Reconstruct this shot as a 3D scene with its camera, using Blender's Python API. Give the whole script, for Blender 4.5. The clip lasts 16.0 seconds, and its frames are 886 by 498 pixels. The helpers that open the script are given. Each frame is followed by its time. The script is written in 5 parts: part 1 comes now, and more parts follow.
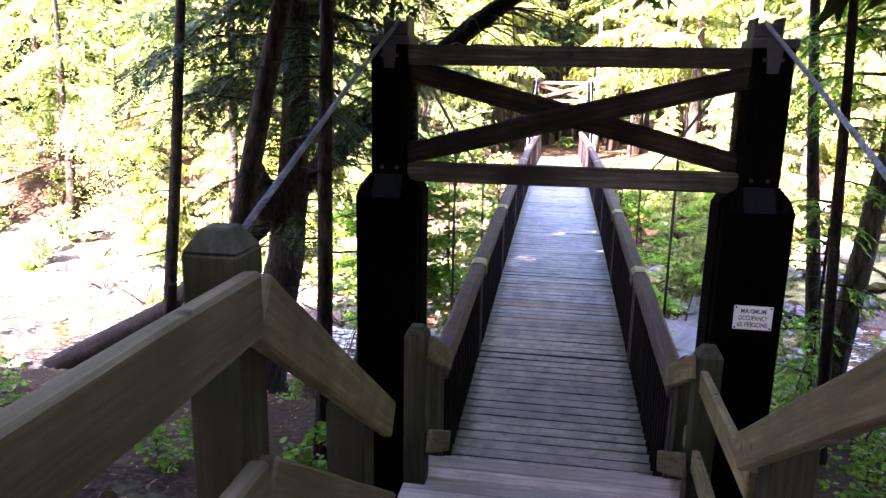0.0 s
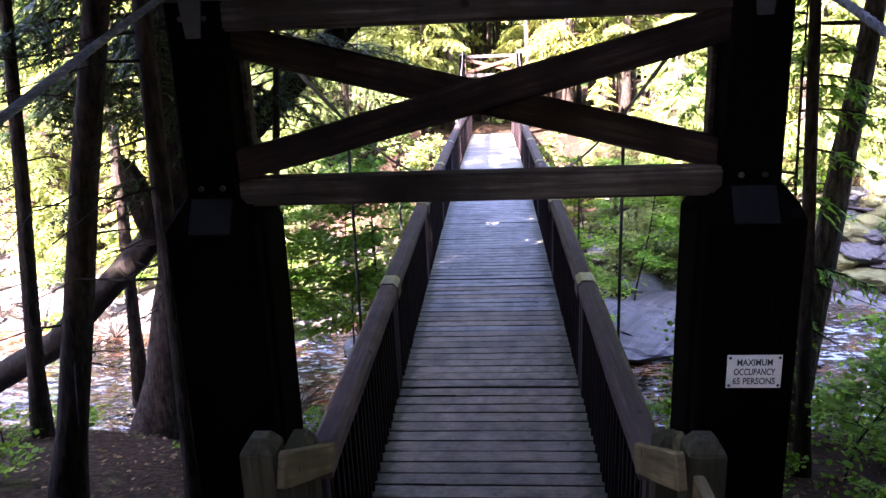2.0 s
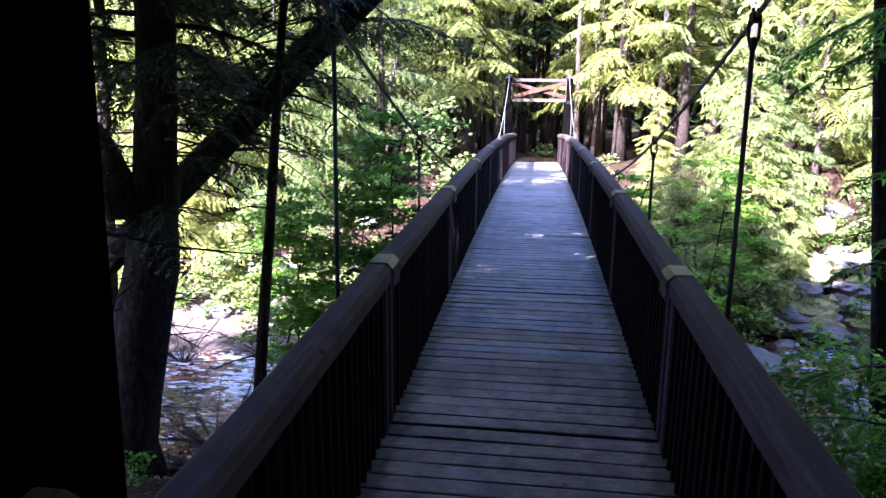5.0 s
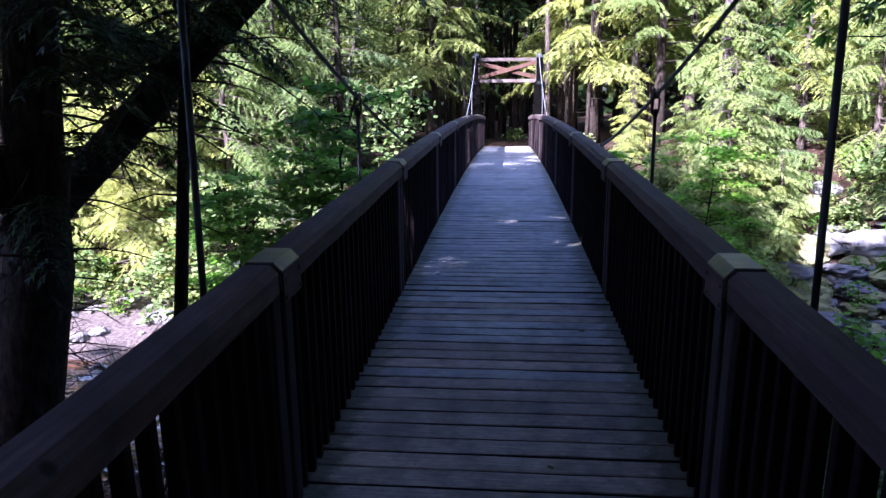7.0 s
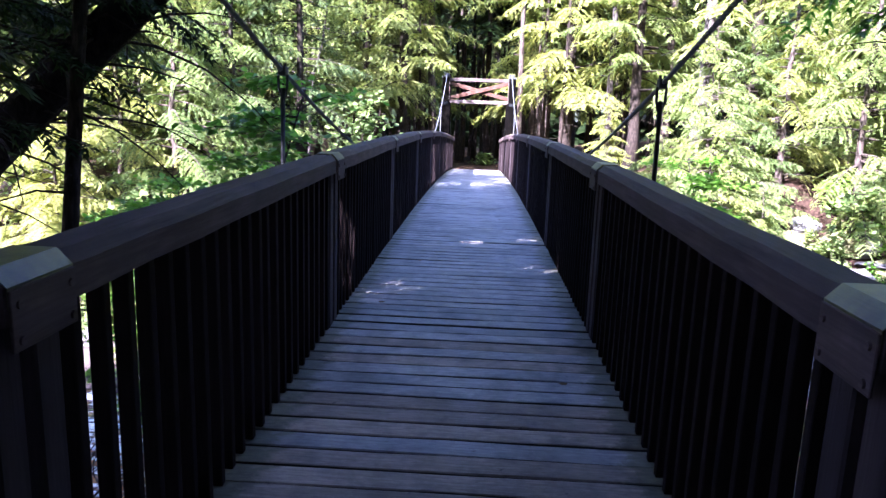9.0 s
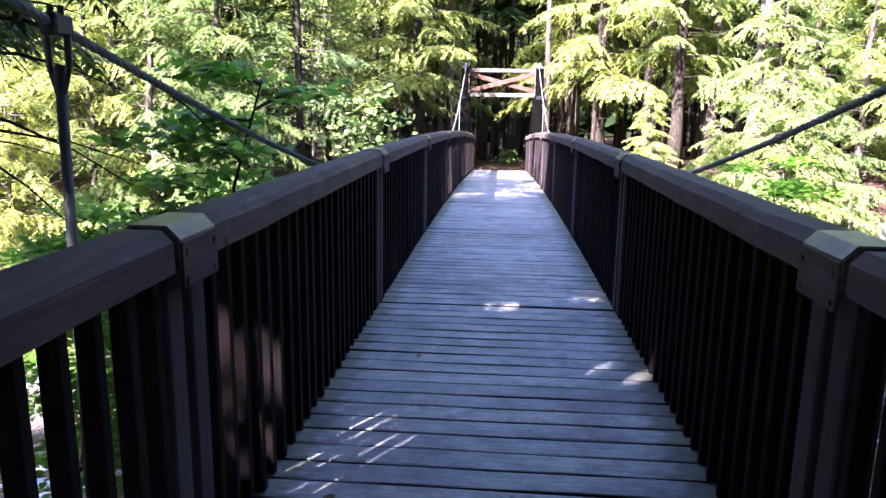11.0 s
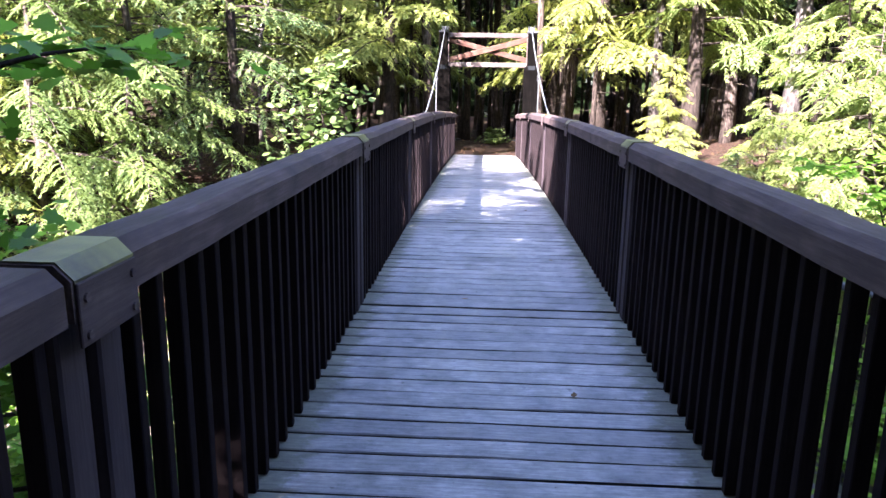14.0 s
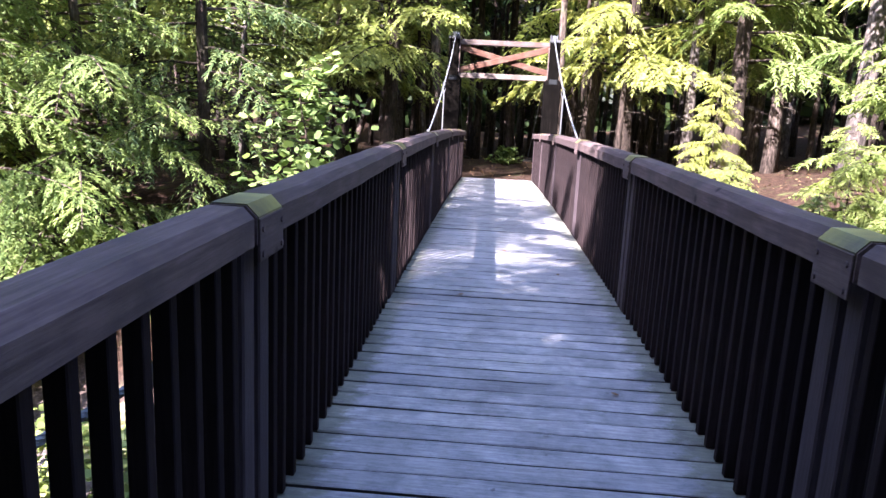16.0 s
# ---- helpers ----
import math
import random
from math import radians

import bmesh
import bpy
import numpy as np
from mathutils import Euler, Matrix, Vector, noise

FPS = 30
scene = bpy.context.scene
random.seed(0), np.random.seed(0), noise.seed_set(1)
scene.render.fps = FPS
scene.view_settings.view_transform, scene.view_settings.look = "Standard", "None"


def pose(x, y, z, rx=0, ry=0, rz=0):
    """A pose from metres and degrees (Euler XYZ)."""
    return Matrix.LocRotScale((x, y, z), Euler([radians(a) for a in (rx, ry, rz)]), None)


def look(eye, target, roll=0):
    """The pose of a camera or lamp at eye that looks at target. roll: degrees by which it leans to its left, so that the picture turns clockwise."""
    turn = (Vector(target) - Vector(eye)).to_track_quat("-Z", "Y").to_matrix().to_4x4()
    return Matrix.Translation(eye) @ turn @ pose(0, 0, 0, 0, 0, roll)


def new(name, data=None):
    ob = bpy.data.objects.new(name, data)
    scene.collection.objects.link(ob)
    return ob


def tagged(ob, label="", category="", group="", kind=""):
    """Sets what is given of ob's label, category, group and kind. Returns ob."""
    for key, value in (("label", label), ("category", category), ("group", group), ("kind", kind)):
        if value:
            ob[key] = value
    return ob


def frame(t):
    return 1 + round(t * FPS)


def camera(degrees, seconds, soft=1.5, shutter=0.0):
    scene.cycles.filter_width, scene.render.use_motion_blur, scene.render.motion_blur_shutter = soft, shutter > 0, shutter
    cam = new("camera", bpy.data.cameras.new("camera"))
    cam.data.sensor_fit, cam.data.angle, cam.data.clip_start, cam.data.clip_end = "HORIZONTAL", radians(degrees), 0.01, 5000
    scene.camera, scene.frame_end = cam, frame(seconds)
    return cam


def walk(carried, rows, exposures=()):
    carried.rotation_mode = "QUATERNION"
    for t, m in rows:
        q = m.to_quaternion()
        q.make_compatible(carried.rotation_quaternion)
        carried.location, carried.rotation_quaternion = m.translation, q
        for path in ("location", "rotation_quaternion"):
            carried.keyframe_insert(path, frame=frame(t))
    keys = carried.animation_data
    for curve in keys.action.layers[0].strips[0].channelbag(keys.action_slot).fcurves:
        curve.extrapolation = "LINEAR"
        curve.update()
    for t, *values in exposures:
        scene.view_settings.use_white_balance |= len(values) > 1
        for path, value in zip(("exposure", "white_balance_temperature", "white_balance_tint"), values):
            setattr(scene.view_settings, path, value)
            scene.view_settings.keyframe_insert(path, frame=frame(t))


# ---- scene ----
cam = camera(63.6, 16.0)
PATH = [
    (0, (-0.067, -7.567, 2.936), (-0.37, -5.641, 2.489), 1.1),
    (0.5, (-0.056, -7.16, 2.918), (-0.231, -5.231, 2.42), 1.0),
    (1, (-0.007, -6.768, 2.927), (-0.147, -4.848, 2.383), 1.3),
    (1.5, (0.018, -6.332, 2.92), (-0.122, -4.403, 2.411), 1.1),
    (2, (0.088, -5.972, 2.897), (-0.061, -4.042, 2.395), -2.2),
    (2.5, (0.117, -5.698, 2.809), (0.001, -3.785, 2.239), -1.5),
    (3, (0.057, -5.463, 2.683), (-0.157, -3.547, 2.151), -0.6),
    (3.5, (0.083, -5.19, 2.516), (-0.178, -3.28, 1.983), -1.0),
    (3.7, (0.064, -5.051, 2.431), (-0.206, -3.14, 1.906), -0.2),
    (5.8, (0.001, -3.455, 1.84), (-0.226, -1.491, 1.541), 1.7),
    (6, (-0.013, -3.295, 1.85), (-0.207, -1.326, 1.562), 1.5),
    (6.5, (0.025, -2.889, 1.783), (-0.165, -0.925, 1.457), 0.3),
    (7, (0.03, -2.563, 1.641), (-0.146, -0.613, 1.236), -0.4),
    (7.5, (0.059, -2.302, 1.524), (-0.086, -0.342, 1.152), 0.8),
    (8, (0.077, -2.009, 1.403), (-0.027, -0.041, 1.059), 2.0),
    (8.2, (0.088, -1.959, 1.357), (0.003, 0.011, 1.024), 2.2),
    (10.3, (-0.042, 0.436, 1.401), (-0.156, 2.405, 1.072), 1.3),
    (10.5, (-0.057, 0.693, 1.431), (-0.192, 2.66, 1.093), 1.2),
    (11, (-0.007, 1.281, 1.446), (-0.157, 3.245, 1.099), 1.0),
    (11.5, (-0.055, 1.919, 1.462), (-0.239, 3.882, 1.122), 1.3),
    (12, (-0.065, 2.496, 1.511), (-0.219, 4.461, 1.174), 0.8),
    (12.5, (-0.068, 3.066, 1.497), (-0.191, 5.025, 1.111), 1.3),
    (13, (-0.084, 3.681, 1.499), (-0.194, 5.636, 1.088), 0.7),
    (13.5, (-0.074, 4.272, 1.513), (-0.228, 6.22, 1.087), 2.1),
    (14, (-0.069, 4.829, 1.564), (-0.171, 6.781, 1.141), 1.0),
    (14.5, (-0.073, 5.512, 1.552), (-0.143, 7.472, 1.161), 2.4),
    (15, (-0.117, 6.092, 1.573), (-0.186, 8.051, 1.177), 2.4),
    (15.5, (-0.123, 6.652, 1.584), (-0.258, 8.609, 1.196), 2.5),
    (16, (-0.166, 7.211, 1.593), (-0.283, 9.169, 1.203), 2.9),
]
EXPOSURE = [(0.0, 5.95, 6550, 42), (0.6, 5.5, 6500, 43), (1.5, 5.35, 6400, 44), (3.7, 5.65, 5950, 39), (6.0, 3.45, 5120, 43), (7.2, 3.6, 5130, 40), (8.2, 4.02, 5150, 40), (10.3, 4.5, 5550, 36), (12.5, 4.45, 5750, 31), (14.5, 4.38, 5900, 31), (16.0, 4.02, 5870, 32)]
walk(cam, [(t, look(eye, target, roll)) for t, eye, target, roll in PATH], EXPOSURE)

# ---------- sky, sun ----------
SUN_AZ = (-0.527, -0.85)          # the way to the sun, over the ground
SUN_EL = radians(38)
world = bpy.data.worlds.new("sky")
scene.world = world
world.use_nodes = True
wn = world.node_tree
sky = wn.nodes.new("ShaderNodeTexSky")
sky.sky_type = "NISHITA"
sky.sun_disc = False
sky.sun_elevation = SUN_EL
sky.sun_rotation = math.atan2(SUN_AZ[0], SUN_AZ[1])
wn.links.new(sky.outputs[0], wn.nodes["Background"].inputs[0])
wn.nodes["Background"].inputs[1].default_value = 0.10
sun_data = bpy.data.lights.new("sun", "SUN")
sun_data.energy, sun_data.angle, sun_data.color = 4.6, radians(0.53), (1.0, 0.95, 0.86)
sun = new("sun", sun_data)
sun.matrix_world = look((0, 0, 0), (-SUN_AZ[0] * math.cos(SUN_EL), -SUN_AZ[1] * math.cos(SUN_EL), -math.sin(SUN_EL)))


# ---------- materials ----------
def nodes_of(name):
    m = bpy.data.materials.new(name)
    m.use_nodes = True
    nt = m.node_tree
    return m, nt, nt.nodes["Principled BSDF"]


def add(nt, kind, **values):
    n = nt.nodes.new(kind)
    for key, value in values.items():
        n.inputs[key].default_value = value
    return n


def ramp(nt, source, stops):
    r = nt.nodes.new("ShaderNodeValToRGB")
    e = r.color_ramp.elements
    while len(e) < len(stops):
        e.new(0.5)
    for el, (p, c) in zip(e, stops):
        el.position, el.color = p, (*c, 1)
    nt.links.new(source, r.inputs[0])
    return r.outputs[0]


def mix(nt, a, b, fac, kind="MIX"):
    m = nt.nodes.new("ShaderNodeMix")
    m.data_type, m.blend_type = "RGBA", kind
    for sock, v in ((m.inputs[0], fac), (m.inputs[6], a), (m.inputs[7], b)):
        if hasattr(v, "is_linked"):
            nt.links.new(v, sock)
        elif isinstance(v, tuple):
            sock.default_value = (*v, 1)
        else:
            sock.default_value = v
    return m.outputs[2]


def coords(nt, scale, space="Object"):
    tc = nt.nodes.new("ShaderNodeTexCoord")
    mp = nt.nodes.new("ShaderNodeMapping")
    mp.inputs["Scale"].default_value = scale
    nt.links.new(tc.outputs[space], mp.inputs[0])
    return mp.outputs[0]


def noise_of(nt, vec, scale, detail=6.0, rough=0.6):
    n = add(nt, "ShaderNodeTexNoise", Scale=scale, Detail=detail, Roughness=rough)
    nt.links.new(vec, n.inputs["Vector"])
    return n.outputs["Fac"]


def bump(nt, bsdf, height, strength=0.3, dist=0.01):
    b = add(nt, "ShaderNodeBump", Strength=strength, Distance=dist)
    nt.links.new(height, b.inputs["Height"])
    nt.links.new(b.outputs[0], bsdf.inputs["Normal"])


def timber(name, dark, mid, light, stain=None, axis=0, rough=0.75, grain=9.0, gloss=0.2):
    """Weathered sawn timber: long grain along one axis, broad stains, and a tone of its own for each piece."""
    m, nt, b = nodes_of(name)
    sc = [grain * 7, grain * 7, grain * 7]
    sc[axis] = grain * 0.35
    fine = noise_of(nt, coords(nt, sc), 1.0, 7, 0.65)
    broad = noise_of(nt, coords(nt, (1, 1, 1)), 3.2, 5, 0.6)
    col = ramp(nt, fine, [(0.28, dark), (0.52, mid), (0.78, light)])
    info = nt.nodes.new("ShaderNodeObjectInfo")
    tone = ramp(nt, info.outputs["Random"], [(0.0, (0.72, 0.72, 0.74)), (0.5, (0.95, 0.95, 0.95)), (1.0, (1.15, 1.12, 1.08))])
    col = mix(nt, col, tone, 1.0, "MULTIPLY")
    patch = ramp(nt, broad, [(0.42, (0, 0, 0)), (0.68, (1, 1, 1))])
    col = mix(nt, col, stain or dark, patch)
    nt.links.new(col, b.inputs["Base Color"])
    b.inputs["Roughness"].default_value, b.inputs["Specular IOR Level"].default_value = rough, gloss
    bump(nt, b, fine, 0.35, 0.006)
    return m


M_DECK = timber("deck_timber", (0.113, 0.108, 0.103), (0.236, 0.231, 0.225), (0.35, 0.347, 0.342), (0.15, 0.147, 0.142), 0, 0.6, 9.0, 0.3)

# browner near planks: the warm light under the trees put into their colour
M_DECKBROWN = timber("warm_tinted_deck_timber", (0.14, 0.112, 0.088), (0.285, 0.233, 0.186), (0.40, 0.336, 0.275), (0.175, 0.142, 0.112), 0, 0.7, 9.0, 0.2)


def deck_moss_and_shade(material):
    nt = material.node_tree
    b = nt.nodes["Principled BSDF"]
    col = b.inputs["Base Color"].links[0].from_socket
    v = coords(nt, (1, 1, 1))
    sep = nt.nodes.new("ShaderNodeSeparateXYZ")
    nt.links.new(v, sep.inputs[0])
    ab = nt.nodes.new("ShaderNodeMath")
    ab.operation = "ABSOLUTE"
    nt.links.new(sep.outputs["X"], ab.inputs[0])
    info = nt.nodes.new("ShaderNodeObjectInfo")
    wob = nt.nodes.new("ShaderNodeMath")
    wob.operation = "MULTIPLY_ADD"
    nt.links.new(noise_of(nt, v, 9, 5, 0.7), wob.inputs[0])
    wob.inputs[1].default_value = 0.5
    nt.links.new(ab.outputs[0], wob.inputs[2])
    # green-brown moss, with the shade beside the rails painted into it
    edge_dark = ramp(nt, wob.outputs[0], [(0.93, (0, 0, 0)), (1.08, (0.75, 0.75, 0.75))])
    col = mix(nt, col, (0.085, 0.088, 0.055), edge_dark)
    # broad bleached and damp patches that run across the planks
    geo = nt.nodes.new("ShaderNodeNewGeometry")
    wide = noise_of(nt, geo.outputs["Position"], 2.1, 6, 0.65)
    col = mix(nt, col, ramp(nt, wide, [(0.34, (0.66, 0.665, 0.68)), (0.5, (1.0, 1.0, 1.0)), (0.68, (1.2, 1.195, 1.18))]), 1.0, "MULTIPLY")
    streak = noise_of(nt, coords(nt, (14, 75, 75)), 1.0, 4, 0.7)
    col = mix(nt, col, ramp(nt, streak, [(0.3, (0.74, 0.74, 0.75)), (0.5, (1.0, 1.0, 1.0)), (0.7, (1.13, 1.125, 1.12))]), 1.0, "MULTIPLY")
    blotch = noise_of(nt, geo.outputs["Position"], 7.5, 5, 0.7)
    col = mix(nt, col, ramp(nt, blotch, [(0.33, (0.70, 0.72, 0.74)), (0.5, (1.0, 1.0, 1.0)), (0.68, (1.2, 1.19, 1.17))]), 1.0, "MULTIPLY")
    spots = noise_of(nt, geo.outputs["Position"], 17, 4, 0.6)
    col = mix(nt, col, (0.05, 0.047, 0.042), ramp(nt, spots, [(0.66, (0, 0, 0)), (0.74, (0.75, 0.75, 0.75))]))
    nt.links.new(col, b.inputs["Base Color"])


deck_moss_and_shade(M_DECK)
deck_moss_and_shade(M_DECKBROWN)
M_RAIL = timber("brown_rail_stain", (0.04, 0.0275, 0.0255), (0.078, 0.056, 0.053), (0.128, 0.096, 0.091), (0.049, 0.036, 0.034), 1, 0.65, 9.0, 0.08)


def knots(material, dark, size):
    """Small dark knots and chipped spots."""
    nt = material.node_tree
    b = nt.nodes["Principled BSDF"]
    col = b.inputs["Base Color"].links[0].from_socket
    geo = nt.nodes.new("ShaderNodeNewGeometry")
    v = nt.nodes.new("ShaderNodeTexVoronoi")
    v.inputs["Scale"].default_value = size
    nt.links.new(geo.outputs["Position"], v.inputs["Vector"])
    nt.links.new(mix(nt, col, dark, ramp(nt, v.outputs["Distance"], [(0.055, (0.85, 0.85, 0.85)), (0.11, (0, 0, 0))])), b.inputs["Base Color"])


knots(M_RAIL, (0.012, 0.008, 0.008), 4.5)
# the brown stain taken nearly black, with the pickets' shade put into it
M_PICKET = timber("shade_dark_picket_stain", (0.008, 0.0056, 0.0056), (0.015, 0.0105, 0.0105), (0.029, 0.021, 0.021), (0.0095, 0.007, 0.007), 2, 0.85, 9.0, 0.04)
M_POST = timber("brown_post_stain", (0.024, 0.017, 0.0175), (0.045, 0.034, 0.0355), (0.075, 0.058, 0.06), (0.029, 0.0215, 0.0225), 2, 0.7, 9.0, 0.08)
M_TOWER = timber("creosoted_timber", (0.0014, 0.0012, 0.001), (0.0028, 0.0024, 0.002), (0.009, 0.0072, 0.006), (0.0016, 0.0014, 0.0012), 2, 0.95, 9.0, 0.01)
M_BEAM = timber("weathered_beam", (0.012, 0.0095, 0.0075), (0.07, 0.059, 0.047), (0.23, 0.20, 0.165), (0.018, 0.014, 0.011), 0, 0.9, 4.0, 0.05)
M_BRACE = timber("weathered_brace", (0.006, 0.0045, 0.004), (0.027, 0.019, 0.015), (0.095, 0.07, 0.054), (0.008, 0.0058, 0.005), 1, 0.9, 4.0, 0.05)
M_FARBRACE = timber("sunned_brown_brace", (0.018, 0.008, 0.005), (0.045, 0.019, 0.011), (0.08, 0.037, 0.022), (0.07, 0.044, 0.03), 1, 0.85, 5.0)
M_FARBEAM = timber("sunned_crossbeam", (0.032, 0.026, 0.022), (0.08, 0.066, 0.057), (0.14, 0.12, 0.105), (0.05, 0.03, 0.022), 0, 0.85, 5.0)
knots(M_BEAM, (0.008, 0.006, 0.005), 4.0)
knots(M_BRACE, (0.006, 0.004, 0.004), 4.0)
M_GREYWOOD = timber("grey_landing_timber", (0.058, 0.045, 0.021), (0.135, 0.108, 0.055), (0.23, 0.19, 0.104), (0.075, 0.066, 0.03), 1, 0.85, 5.0, 0.08)
knots(M_GREYWOOD, (0.03, 0.025, 0.014), 5.0)
M_STAIRBOARD = timber("worn_brown_stair_board", (0.15, 0.12, 0.094), (0.31, 0.255, 0.205), (0.44, 0.375, 0.31), (0.19, 0.152, 0.12), 0, 0.75, 7.0, 0.15)
M_POSTWOOD = timber("mossy_post_timber", (0.022, 0.021, 0.013), (0.046, 0.043, 0.028), (0.09, 0.083, 0.055), (0.034, 0.038, 0.018), 2, 0.9, 6.0, 0.05)


def plain(name, a, b_, scale, rough=0.6, metal=0.0, strength=0.2, dist=0.004):
    m, nt, b = nodes_of(name)
    v = coords(nt, (1, 1, 1))
    f = noise_of(nt, v, scale, 7, 0.65)
    g = noise_of(nt, v, scale * 0.17, 4, 0.6)
    both = mix(nt, mix(nt, a, b_, f), tuple(0.6 * c for c in a), ramp(nt, g, [(0.5, (0, 0, 0)), (0.75, (0.7, 0.7, 0.7))]))
    nt.links.new(both, b.inputs["Base Color"])
    b.inputs["Roughness"].default_value, b.inputs["Metallic"].default_value = rough, metal
    bump(nt, b, f, strength, dist)
    return m


M_STEEL = plain("galvanised_steel", (0.07, 0.075, 0.08), (0.17, 0.18, 0.19), 60, 0.6, 0.3)
M_DARKSTEEL = plain("dark_hanger_steel", (0.018, 0.02, 0.02), (0.045, 0.047, 0.045), 50, 0.7, 0.1)
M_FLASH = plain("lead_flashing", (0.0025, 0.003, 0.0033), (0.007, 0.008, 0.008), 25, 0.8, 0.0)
M_FLASH.node_tree.nodes["Principled BSDF"].inputs["Specular IOR Level"].default_value = 0.1
M_MOSS = timber("mossy_cap_plate", (0.026, 0.02, 0.019), (0.046, 0.042, 0.02), (0.09, 0.086, 0.026), (0.18, 0.17, 0.042), 1, 0.42, 3.0, 0.5)
M_SIGN = plain("white_sign_enamel", (0.72, 0.74, 0.72), (0.82, 0.83, 0.82), 8, 0.4, 0.0, 0.03)
M_INK = plain("black_sign_ink", (0.015, 0.03, 0.025), (0.03, 0.045, 0.04), 20, 0.5, 0.0, 0.02)
M_CAP = plain("dull_iron_cap", (0.016, 0.017, 0.017), (0.045, 0.048, 0.048), 30, 0.8, 0.0)
# near-black that stands in for shade between planks; also on the anchor blocks
M_SHADEBLACK = plain("shade_black", (0.006, 0.0055, 0.0045), (0.018, 0.016, 0.013), 30, 0.95)


def bark(name, dark, light, moss=(0.06, 0.075, 0.03)):
    m, nt, b = nodes_of(name)
    ridge = noise_of(nt, coords(nt, (26, 26, 3.2)), 1.0, 8, 0.7)
    broad = noise_of(nt, coords(nt, (1, 1, 0.5)), 2.2, 4, 0.6)
    col = ramp(nt, ridge, [(0.34, dark), (0.66, light)])
    col = mix(nt, col, moss, ramp(nt, broad, [(0.55, (0, 0, 0)), (0.72, (0.8, 0.8, 0.8))]))
    scale = noise_of(nt, coords(nt, (1, 1, 0.45)), 15.0, 5, 0.7)
    col = mix(nt, col, ramp(nt, scale, [(0.35, (0.30, 0.29, 0.28)), (0.55, (1.0, 1.0, 1.0)), (0.75, (1.5, 1.5, 1.45))]), 1.0, "MULTIPLY")
    nt.links.new(col, b.inputs["Base Color"])
    b.inputs["Roughness"].default_value, b.inputs["Specular IOR Level"].default_value = 0.9, 0.1
    bump(nt, b, ridge, 0.9, 0.03)
    return m


M_BARK = bark("hemlock_bark", (0.026, 0.02, 0.016), (0.12, 0.092, 0.074))
# two darker copies of the bark, the shade on the trunks put into them
M_BARKDARK = bark("shade_dark_bark", (0.012, 0.009, 0.007), (0.052, 0.039, 0.03), (0.03, 0.035, 0.016))
M_BARKBLACK = bark("shade_black_bark", (0.006, 0.005, 0.004), (0.026, 0.02, 0.016), (0.02, 0.022, 0.012))
M_BARKGREY = bark("grey_bark", (0.035, 0.029, 0.025), (0.13, 0.11, 0.095), (0.065, 0.065, 0.048))


def leafy(name, dark, mid, light, glow=0.45, rough=0.45):
    """Leaves: light comes through them as well as off them; each one has its own green."""
    m, nt, b = nodes_of(name)
    geo = nt.nodes.new("ShaderNodeNewGeometry")
    info = nt.nodes.new("ShaderNodeObjectInfo")
    col = ramp(nt, geo.outputs["Random Per Island"], [(0.0, dark), (0.55, mid), (1.0, light)])
    tone = ramp(nt, info.outputs["Random"], [(0.0, (0.62, 0.76, 0.72)), (0.5, (0.95, 1.0, 0.9)), (1.0, (1.22, 1.14, 0.92))])
    col = mix(nt, col, tone, 1.0, "MULTIPLY")
    big = noise_of(nt, coords(nt, (1, 1, 1)), 0.9, 3, 0.5)
    col = mix(nt, col, mix(nt, col, (1.14, 1.07, 0.85), 1.0, "MULTIPLY"), ramp(nt, big, [(0.4, (0, 0, 0)), (0.65, (1, 1, 1))]))
    nt.links.new(col, b.inputs["Base Color"])
    b.inputs["Roughness"].default_value, b.inputs["Specular IOR Level"].default_value = rough, 0.12
    tr = nt.nodes.new("ShaderNodeBsdfTranslucent")
    nt.links.new(mix(nt, col, (1.1, 1.15, 0.85), 1.0, "MULTIPLY"), tr.inputs["Color"])
    ms = nt.nodes.new("ShaderNodeMixShader")
    ms.inputs[0].default_value = glow
    nt.links.new(b.outputs[0], ms.inputs[1])
    nt.links.new(tr.outputs[0], ms.inputs[2])
    nt.links.new(ms.outputs[0], nt.nodes["Material Output"].inputs["Surface"])
    return m


M_NEEDLE = leafy("hemlock_needles", (0.138, 0.174, 0.056), (0.21, 0.246, 0.086), (0.30, 0.325, 0.128), 0.55)
M_SPRUCE = leafy("spruce_needles", (0.03, 0.055, 0.026), (0.064, 0.10, 0.046), (0.12, 0.155, 0.068), 0.45)
# dark copy of the hemlock needles, with canopy shade put into the colour
M_NEEDLEDARK = leafy("shade_dark_needles", (0.012, 0.024, 0.010), (0.029, 0.052, 0.019), (0.058, 0.088, 0.032), 0.4)
M_MAPLE = leafy("maple_leaves", (0.062, 0.14, 0.017), (0.135, 0.27, 0.034), (0.235, 0.40, 0.07), 0.6, 0.4)
M_SHRUB = leafy("shrub_leaves", (0.07, 0.10, 0.035), (0.16, 0.205, 0.075), (0.29, 0.33, 0.14), 0.5)
# a middle copy of the needles, shade put into its colour too
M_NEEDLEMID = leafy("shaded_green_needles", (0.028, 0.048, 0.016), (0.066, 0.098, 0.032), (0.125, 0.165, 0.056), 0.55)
# almost black leaves: the forest's inner shade put into the colour
M_WOODS = leafy("shaded_far_woods", (0.005, 0.010, 0.004), (0.012, 0.020, 0.007), (0.026, 0.036, 0.013), 0.3)
M_DRY = leafy("dry_leaves", (0.05, 0.026, 0.014), (0.11, 0.06, 0.032), (0.22, 0.145, 0.085), 0.2, 0.7)


